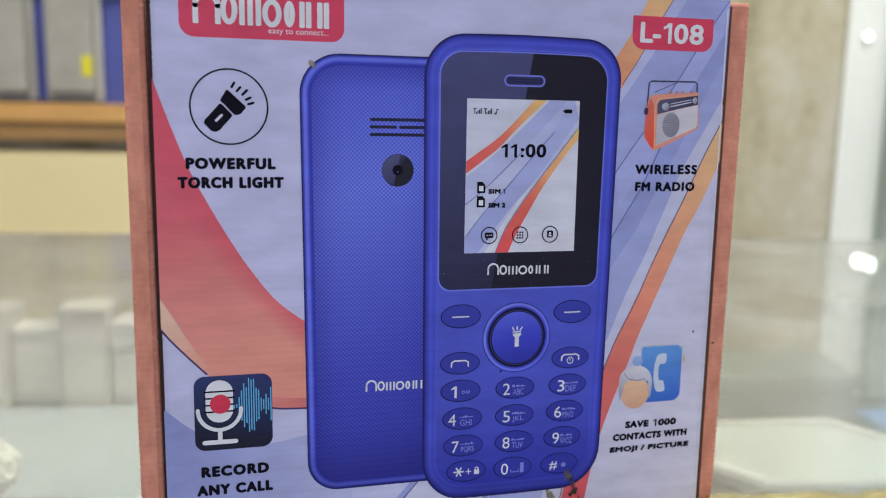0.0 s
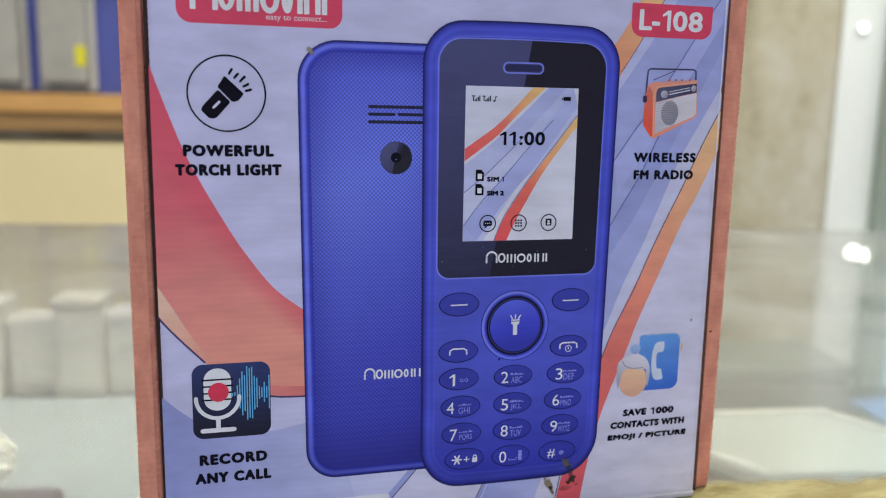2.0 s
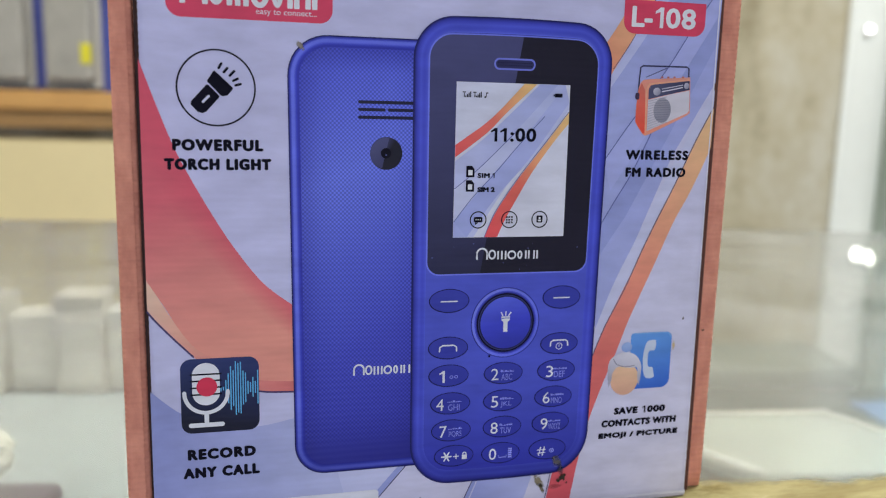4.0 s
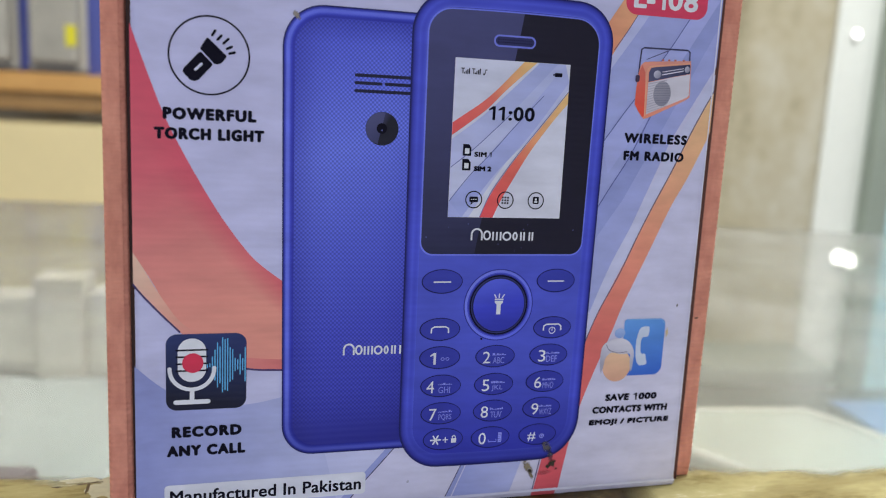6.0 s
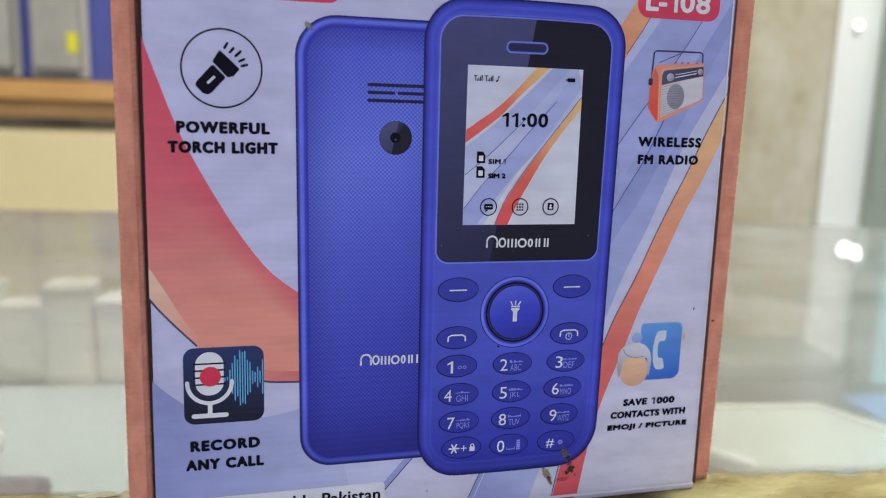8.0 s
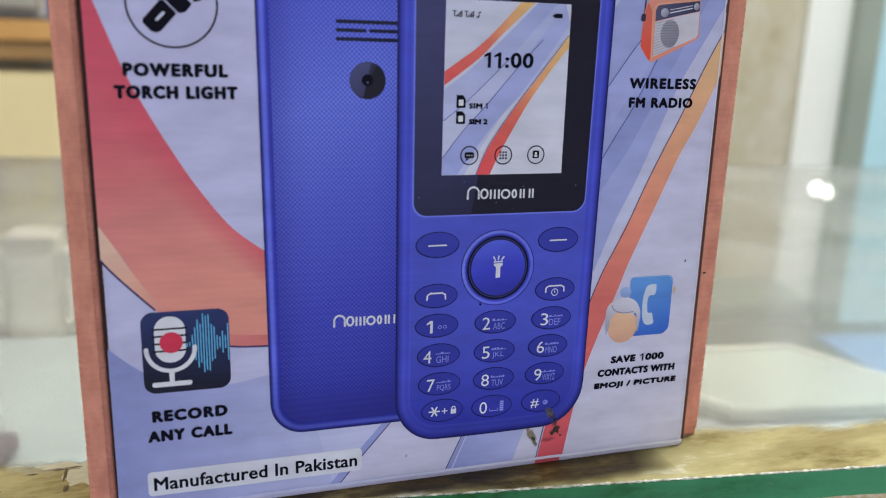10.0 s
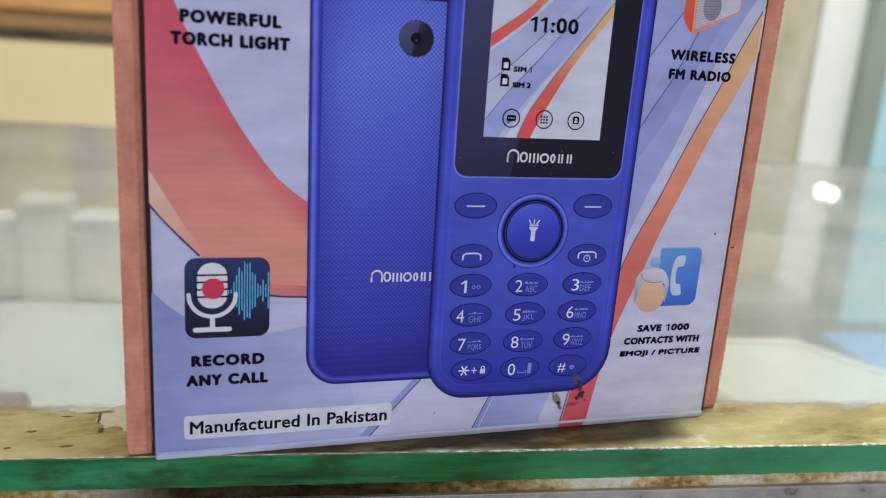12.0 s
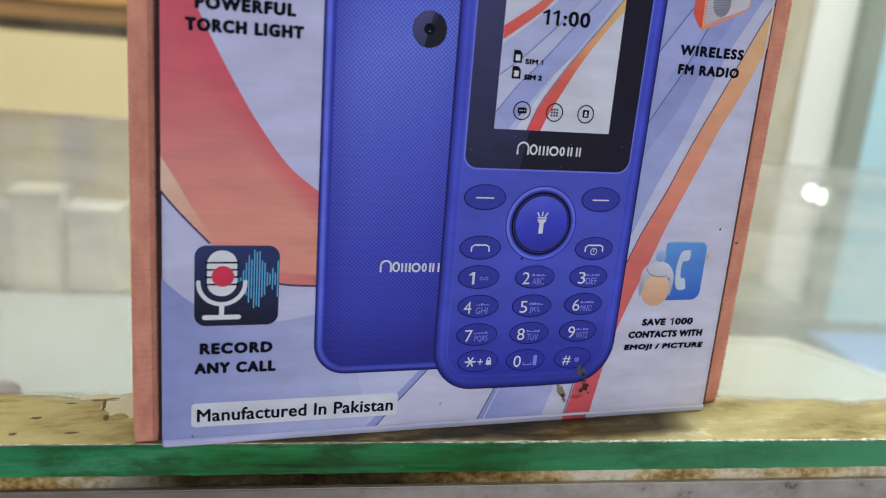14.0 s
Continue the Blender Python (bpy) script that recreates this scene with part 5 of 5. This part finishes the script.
art("printed_screen_panel", [clip(panel, (7.17, 10.1), (6.40, 5.3))], ink("panel_black_ink", (22, 20, 38)), X + 5, lid, "glossy black panel, dark half")
art("printed_earpiece", [rrect(6.565, 9.395, 7.425, 9.625, 0.11)], ink("earpiece_rim_ink", (104, 112, 196)), X + 6, lid)
art("printed_earpiece_mesh", [rrect(6.60, 9.43, 7.39, 9.59, 0.08)], ink("earpiece_ink", (40, 42, 84)), X + 7, lid)
art("printed_earpiece_grid", [oval(6.66 + 0.045 * i, z, 0.013, 0.013, 6) for i in range(16) for z in (9.485, 9.535)], I_black, X + 8, lid)
SX0, SZ0, SX1, SZ1 = 5.815, 6.08, 8.185, 9.145
SB, SL = (SX0 + 0.003, SX1 - 0.003), (SZ0 + 0.003, SZ1 - 0.003)
art("printed_screen", [rrect(SX0, SZ0, SX1, SZ1, 0.0)], ink("screen_ink", (196, 199, 220), (208, 209, 222), (6, 9), (8, 6)), X + 6, lid, "pale screen")
art("printed_screen_band", band([(SB[0], 7.60), (6.41, 8.06), (6.97, 8.58), (7.54, SL[1])], [(SB[0], 7.06), (6.29, 7.44), (6.85, 7.98), (7.92, SL[1])]), ink("screen_lavender_ink", (168, 173, 208), (148, 156, 200), (6.0, 7.2), (7.7, 9.1)), X + 7, lid, "lavender band")
art("printed_screen_band", band([(SB[0], 7.06), (6.29, 7.44), (6.85, 7.98), (7.92, SL[1])], [(SB[0], 6.40), (6.62, 7.36), (7.12, 7.92), (8.08, SL[1])]), ink("screen_light_ink", (184, 188, 216), (160, 167, 206), (6.0, 6.8), (7.9, 9.0)), X + 7, lid, "pale lavender band")
art("printed_screen_band", band([(SB[0], 6.40), (6.62, 7.36), (7.12, 7.92), (8.08, SL[1])], [(6.10, SL[0]), (6.72, 6.92), (7.40, 7.70), (SB[1], 8.80)]), ink("screen_shade_ink", (144, 152, 200), (156, 163, 206), (6.2, 6.4), (8.1, 9.0)), X + 7, lid, "darker lavender band")
art("printed_screen_band", [[(SB[0], 6.40), (SB[0], SL[0]), (6.10, SL[0]), (6.30, 6.36), (6.0, 6.5)]], ink("screen_shade_ink", (150, 157, 203)), X + 6.6, lid)
art("printed_screen_band", band([(6.10, SL[0]), (6.72, 6.92), (7.40, 7.70), (SB[1], 8.80)], [(6.24, SL[0]), (6.92, 7.13), (7.49, 7.73), (SB[1], 8.66)]), ink("screen_haze_ink", (172, 177, 210)), X + 7, lid)
for pts, w in (([(SX0 + 0.01, 7.06), (6.29, 7.44), (6.85, 7.98), (7.08, 8.21)], 0.014), ([(SX0 + 0.01, 6.40), (6.21, 6.90), (6.65, 7.37), (7.12, 7.92), (7.66, 8.51)], 0.014), ([(6.47, SZ0 + 0.01), (6.66, 6.55), (6.92, 6.96), (7.25, 7.42), (7.76, 8.07), (8.175, 8.61)], 0.014)):
    art("printed_screen_line", [stroke(spline(pts, 5), w)], I_soft, X + 12, lid)
art("printed_screen_stripe", band([(SB[0], 7.92), (6.06, 8.09), (6.41, 8.34), (6.73, 8.63), (7.21, SL[1])], [(SB[0], 7.68), (6.13, 7.91), (6.51, 8.21), (6.88, 8.59), (7.48, SL[1])]), ink("screen_orange_ink", (204, 84, 84), (216, 178, 118), (6.0, 7.8), (7.3, 9.15), ((0.45, (206, 104, 92)), (0.72, (212, 150, 108)))), X + 11, lid, "orange stripe")
art("printed_screen_stripe", band([(SB[1], 8.61), (7.77, 8.06), (7.26, 7.41), (6.93, 6.95), (6.67, 6.54), (6.47, SL[0])], [(SB[1], 8.38), (7.88, 8.01), (7.45, 7.41), (7.13, 6.86), (6.90, 6.44), (6.74, SL[0])]), ink("screen_red_ink", (202, 76, 80), (216, 180, 122), (6.6, 6.2), (8.15, 8.5), ((0.4, (206, 98, 86)), (0.65, (212, 150, 108)))), X + 11, lid, "orange stripe turning red")
figure_one(6.54, 8.0, 6.675, 8.265, I_black, X + 13, lid)
figure_one(6.735, 8.0, 6.87, 8.265, I_black, X + 13, lid)
words("printed_clock", ":00", 6.945, 8.0, 7.495, 8.275, I_black, X + 13, lid, 0.013, spread=1.1)
for z in (7.29, 7.005):
    art("printed_sim_card", [[(6.055, z), (6.225, z), (6.225, z + 0.16), (6.17, z + 0.225), (6.055, z + 0.225)]], I_black, X + 13, lid)
    art("printed_sim_chip", [rrect(6.095, z + 0.04, 6.185, z + 0.145, 0.0)], I_white, X + 14, lid)
words("printed_text", "SIM", 6.29, 7.275, 6.545, 7.375, I_black, X + 13, lid, 0.009, spread=1.1)
figure_one(6.60, 7.275, 6.645, 7.375, I_black, X + 13, lid)
words("printed_text", "SIM 2", 6.295, 6.995, 6.66, 7.095, I_black, X + 13, lid, 0.010)
for x in (6.33, 6.99, 7.64):
    art("printed_button", ring(x, 6.435, 0.175, 0.175, 0.022), I_black, X + 13, lid)
art("printed_bubble", [rrect(6.24, 6.385, 6.42, 6.495, 0.025), [(6.27, 6.38), (6.33, 6.38), (6.27, 6.33)]], I_black, X + 13, lid)
art("printed_bubble_mark", [oval(6.285 + 0.045 * i, 6.44, 0.012, 0.012, 8) for i in range(3)], I_white, X + 14, lid)
art("printed_menu", [rrect(6.915 + 0.055 * i, 6.36 + 0.055 * j, 6.95 + 0.055 * i, 6.395 + 0.055 * j, 0.0) for i in range(3) for j in range(3)], I_black, X + 13, lid)
art("printed_contact", [rrect(7.575, 6.37, 7.705, 6.515, 0.02)], I_black, X + 13, lid)
art("printed_contact_head", [oval(7.64, 6.46, 0.025, 0.025, 14), rrect(7.605, 6.395, 7.675, 6.43, 0.012)], I_white, X + 14, lid)
art("printed_status", [rrect(5.995 + d + 0.032 * i, 8.85, 6.015 + d + 0.032 * i, 8.882 + 0.026 * i, 0.0) for d in (0, 0.215) for i in range(4)]
    + [rrect(5.94 + d, 8.94, 6.005 + d, 8.958, 0.0) for d in (0, 0.215)] + [rrect(5.964 + d, 8.85, 5.980 + d, 8.938, 0.0) for d in (0, 0.215)] + [oval(6.40, 8.86, 0.022, 0.018, 10), rrect(6.415, 8.868, 6.428, 8.95, 0.0), rrect(6.43, 8.93, 6.46, 8.95, 0.0)], I_black, X + 13, lid)
art("printed_battery", [rrect(7.86, 8.895, 8.02, 8.97, 0.012), rrect(7.83, 8.915, 7.855, 8.95, 0.0)], I_black, X + 13, lid)
name_mark(6.31, 5.62, 7.65, 5.84, I_white, X + 8, lid, "white plain mark")

# Keys.
I_key_edge = ink("key_edge_ink", (18, 20, 76))
I_key = ink("key_ink", (42, 47, 146), (50, 57, 154), (7, 1), (7, 5))
I_key_txt = ink("key_letter_ink", (126, 132, 206))


def key(cx, cz, rx=0.425, rz=0.245):
    art("printed_key_edge", [oval(cx, cz, rx, rz)], I_key_edge, X + 5, lid)
    art("printed_key", [oval(cx + 0.003, cz + 0.003, rx - 0.02, rz - 0.02)], I_key, X + 6, lid)


for x in (5.775, 8.21):
    key(x, 4.785, 0.425, 0.25)
    art("printed_dash", [stroke([(x - 0.17, 4.775), (x + 0.17, 4.775)], 0.028)], I_white, X + 8, lid)
key(5.775, 3.80, 0.425, 0.24)
key(8.205, 3.785, 0.425, 0.24)
art("printed_call", [stroke([(5.595, 3.735), (5.60, 3.82), (5.66, 3.855), (5.89, 3.855), (5.95, 3.82), (5.955, 3.735)], 0.032)], I_white, X + 8, lid)
art("printed_hang_up", [stroke([(8.01, 3.735), (8.015, 3.82), (8.07, 3.855), (8.34, 3.855), (8.395, 3.82), (8.40, 3.735)], 0.032)], I_white, X + 8, lid)
art("printed_power", ring(8.205, 3.725, 0.075, 0.075, 0.016, 28) + [rrect(8.197, 3.71, 8.213, 3.77, 0.0)], I_white, X + 8, lid)

for rx, tone, label in ((0.745, ink("ring_shade_ink", (34, 38, 130)), ""), (0.725, ink("ring_light_ink", (112, 122, 212), (84, 94, 200), (6.3, 4.8), (7.6, 3.7)), "light blue ring"), (0.672, ink("ring_blue_ink", (62, 70, 184)), ""),
                        (0.645, ink("ring_deep_ink", (38, 42, 132)), ""), (0.622, I_black, "black ring"), (0.592, ink("ring_grey_ink", (40, 44, 92)), ""), (0.570, ink("ring_inner_ink", (20, 22, 62)), "")):
    art("printed_ring", [oval(6.99, 4.285, rx, rx * 1.005, 64)], tone, X + 5 + (0.745 - rx) * 20, lid, label)
art("printed_disc", [oval(6.995, 4.285, 0.548, 0.55, 56)], ink("disc_ink", (40, 45, 146), (78, 89, 198), (7.1, 3.72), (6.85, 4.85), (0.5, (54, 61, 180))), X + 9.4, lid, "blue disc")
art("printed_beam", [[(6.90, 4.375), (7.08, 4.375), (7.08, 4.34), (7.035, 4.295), (7.035, 4.09), (6.945, 4.09), (6.945, 4.295), (6.90, 4.34)]], I_white, X + 10, lid, "white torch sign")
art("printed_beam", [rrect(6.895, 4.392, 7.085, 4.42, 0.0)], I_white, X + 10, lid, "white torch sign")
for a, b in (((6.925, 4.44), (6.89, 4.505)), ((6.99, 4.445), (6.993, 4.515)), ((7.055, 4.44), (7.10, 4.50))):
    art("printed_beam", [stroke([a, b], 0.026)], I_white, X + 10, lid, "white torch sign")

PAD = (("1", 5.80, 3.21, ""), ("2", 6.985, 3.20, "ABC"), ("3", 8.165, 3.195, "DEF"), ("4", 5.85, 2.61, "GHI"), ("5", 6.99, 2.60, "JKL"), ("6", 8.125, 2.615, "MNO"),
        ("7", 5.88, 2.02, "PQRS"), ("8", 7.0, 2.02, "TUV"), ("9", 8.09, 2.03, "WXYZ"), ("*", 5.955, 1.455, ""), ("0", 6.985, 1.435, ""), ("#", 8.045, 1.435, ""))
for d, x, z, letters in PAD:
    key(x, z, 0.43, 0.24)
    w = {"1": 0.12, "*": 0.22, "#": 0.185}.get(d, 0.16)
    xl = x - {"1": 0.20, "2": 0.265, "3": 0.225, "4": 0.30, "5": 0.255, "6": 0.235, "7": 0.25, "8": 0.258, "9": 0.225, "0": 0.258}.get(d, 0.225)
    zb = z - 0.145
    if d == "*":
        art("printed_star", [stroke([(x - 0.16 - 0.10 * math.cos(radians(a)), z - 0.01 - 0.10 * math.sin(radians(a))), (x - 0.16 + 0.10 * math.cos(radians(a)), z - 0.01 + 0.10 * math.sin(radians(a)))], 0.032) for a in (0, 60)], I_white, X + 8, lid)
        art("printed_star", [stroke([(x - 0.16 - 0.05, z - 0.01 + 0.087), (x - 0.16 + 0.05, z - 0.01 - 0.087)], 0.032)], I_white, X + 8.5, lid)
        art("printed_plus", [[(x - 0.01, z - 0.005), (x + 0.04, z - 0.005), (x + 0.04, z + 0.045), (x + 0.06, z + 0.045), (x + 0.06, z - 0.005), (x + 0.11, z - 0.005), (x + 0.11, z - 0.025), (x + 0.06, z - 0.025), (x + 0.06, z - 0.075), (x + 0.04, z - 0.075), (x + 0.04, z - 0.025), (x - 0.01, z - 0.025)]], I_white, X + 8, lid)
        art("printed_lock", [rrect(x + 0.175, z - 0.09, x + 0.285, z + 0.01, 0.01), stroke([(x + 0.195, z + 0.012), (x + 0.20, z + 0.05), (x + 0.23, z + 0.068), (x + 0.26, z + 0.05), (x + 0.265, z + 0.012)], 0.02)], I_white, X + 8, lid)
        continue
    if d == "1":
        figure_one(xl, zb, xl + w, zb + 0.25, I_white, X + 8, lid)
    else:
        words("printed_digit", d, xl, zb, xl + w, zb + (0.25 if d != "#" else 0.20), I_white, X + 8, lid)
    if letters:
        words("printed_key_text", letters, x - 0.045, z - 0.155, x + (0.20 if len(letters) < 4 else 0.23), z - 0.02, I_key_txt, X + 8, lid, 0.0)
        rnd = random.Random(int(d))
        marks, q = [], x - 0.06
        while q < x + 0.23:
            step = rnd.uniform(0.02, 0.055)
            marks.append(rrect(q, z + 0.02, q + step, z + 0.02 + rnd.uniform(0.012, 0.05), 0.0))
            q += step + 0.008
        art("printed_script", marks, I_key_txt, X + 8, lid)
    elif d == "1":
        art("printed_voicemail", ring(x + 0.06, z - 0.03, 0.04, 0.035, 0.014, 20) + ring(x + 0.16, z - 0.03, 0.04, 0.035, 0.014, 20), I_key_txt, X + 8, lid)
    elif d == "0":
        art("printed_space", [stroke([(x - 0.04, z - 0.06), (x - 0.04, z - 0.10), (x + 0.13, z - 0.10), (x + 0.13, z - 0.06)], 0.018)], I_key_txt, X + 8, lid)
        art("printed_script", [rrect(x + 0.17, z - 0.12 + 0.045 * i, x + 0.25, z - 0.085 + 0.045 * i, 0.0) for i in range(5)], I_key_txt, X + 8, lid)
    else:
        art("printed_sign", ring(x + 0.10, z - 0.04, 0.055, 0.05, 0.02, 20) + [oval(x + 0.10, z - 0.04, 0.02, 0.02, 10)], I_key_txt, X + 8, lid)

# Specks and stains on the paper.
I_dirt = ink("dark_grime", (54, 48, 40), rough=0.7)


def blot(cx, cz, r, seed, tall=1.0):
    rnd = random.Random(seed)
    k = [rnd.uniform(0.6, 1.25) for _ in range(12)]
    return [(cx + r * k[i] * math.cos(2 * math.pi * i / 12), cz + tall * r * k[i] * math.sin(2 * math.pi * i / 12)) for i in range(12)]


def smear(c, a, b, wide, layer, label, most=0.85):
    """A smear of grime from a to b that thins out into the paper."""
    n = Nodes("grime_smear", 0.7, 0, 0.1)
    n.colour(n.mix(n.noise(900, 3), ink_rgb(*(v * 0.8 for v in c)), ink_rgb(*(min(255, v * 1.15) for v in c))))
    place, length = n.xyz(), math.hypot(b[0] - a[0], b[1] - a[1])
    dx, dz = (b[0] - a[0]) / length, (b[1] - a[1]) / length
    x, z = (n.math("ADD", n.math("MULTIPLY", place[i], 100), -v) for i, v in ((0, (a[0] + b[0]) / 2), (2, (a[1] + b[1]) / 2)))
    p = n.math("DIVIDE", n.math("ADD", n.math("MULTIPLY", x, dx), n.math("MULTIPLY", z, dz)), length / 2 + wide)
    q = n.math("DIVIDE", n.math("SUBTRACT", n.math("MULTIPLY", z, dx), n.math("MULTIPLY", x, dz)), wide)
    far = n.math("ADD", n.math("MULTIPLY", p, p), n.math("MULTIPLY", q, q))
    far = n.math("ADD", far, n.math("MULTIPLY", n.math("SUBTRACT", n.noise(1100, 5, (1, 1, 1), 0.6), 0.5), 2.2))
    n.link(n.ramp(far, (0.25, (most, most, most, 1)), (0.95, (0, 0, 0, 1))), n.bsdf.inputs["Alpha"])
    art("grime_smear", [stroke([a, b], wide * 2.6)], n.mat, layer, lid, label)


smear((92, 88, 84), (8.24, 1.19), (8.31, 1.06), 0.10, X + 9, "olive grime", 0.7)
smear((60, 58, 74), (8.33, 1.05), (8.39, 0.86), 0.07, X + 9, "olive grime", 0.75)
smear((128, 118, 96), (7.82, 0.80), (7.95, 0.58), 0.09, 6, "tan stain")
smear((120, 110, 88), (7.93, 0.60), (8.00, 0.44), 0.05, 6, "tan stain")
smear((140, 132, 120), (2.79, 9.74), (2.86, 9.66), 0.06, 12, "tan stain", 0.75)
smear((150, 70, 76), (8.1, 0.52), (8.4, 0.56), 0.06, 6, "faint scuff", 0.45)
for x, z, r, seed, tall, tone, layer, label in (
        (8.43, 0.75, 0.075, 1, 1.2, I_dirt, X + 9, "dark grime"), (8.34, 0.68, 0.045, 2, 1.0, I_dirt, X + 9, "dark grime"), (8.53, 0.62, 0.022, 8, 1.0, I_dirt, X + 9, "dark grime"), (8.50, 0.79, 0.02, 18, 1.0, I_dirt, X + 9, "dark grime"),
        (6.66, 3.58, 0.03, 7, 1.0, I_black, X + 9, ""),
        (10.93, 3.60, 0.035, 9, 3.0, ink("ochre_stain", (190, 172, 140), rough=0.7), 7, "ochre stain"),
        (11.12, 4.20, 0.02, 11, 1.6, I_dirt, 5, ""), (0.52, 0.20, 0.016, 12, 1.0, I_dirt, 5, ""), (5.25, 0.56, 0.035, 13, 1.0, ink("faint_grey_stain", (150, 150, 172)), 5, "")):
    art("dirt_speck", [blot(x, z, r, seed, tall)], tone, layer, lid, label)
rnd = random.Random(5)
art("pale_dust", [blot(rnd.uniform(5.3, 8.7), rnd.uniform(5.4, 6.0), rnd.uniform(0.006, 0.014), i) for i in range(9)], I_soft, X + 9, lid)

bm = bmesh.new()
bm.faces.new([bm.verts.new((x * CM, 0.302 * CM, z * CM)) for x, z in blot(11.84, 3.82, 0.04, 21, 0.55) + []])
part("nick", bm, I_dirt, carton, "dark nick in the board")
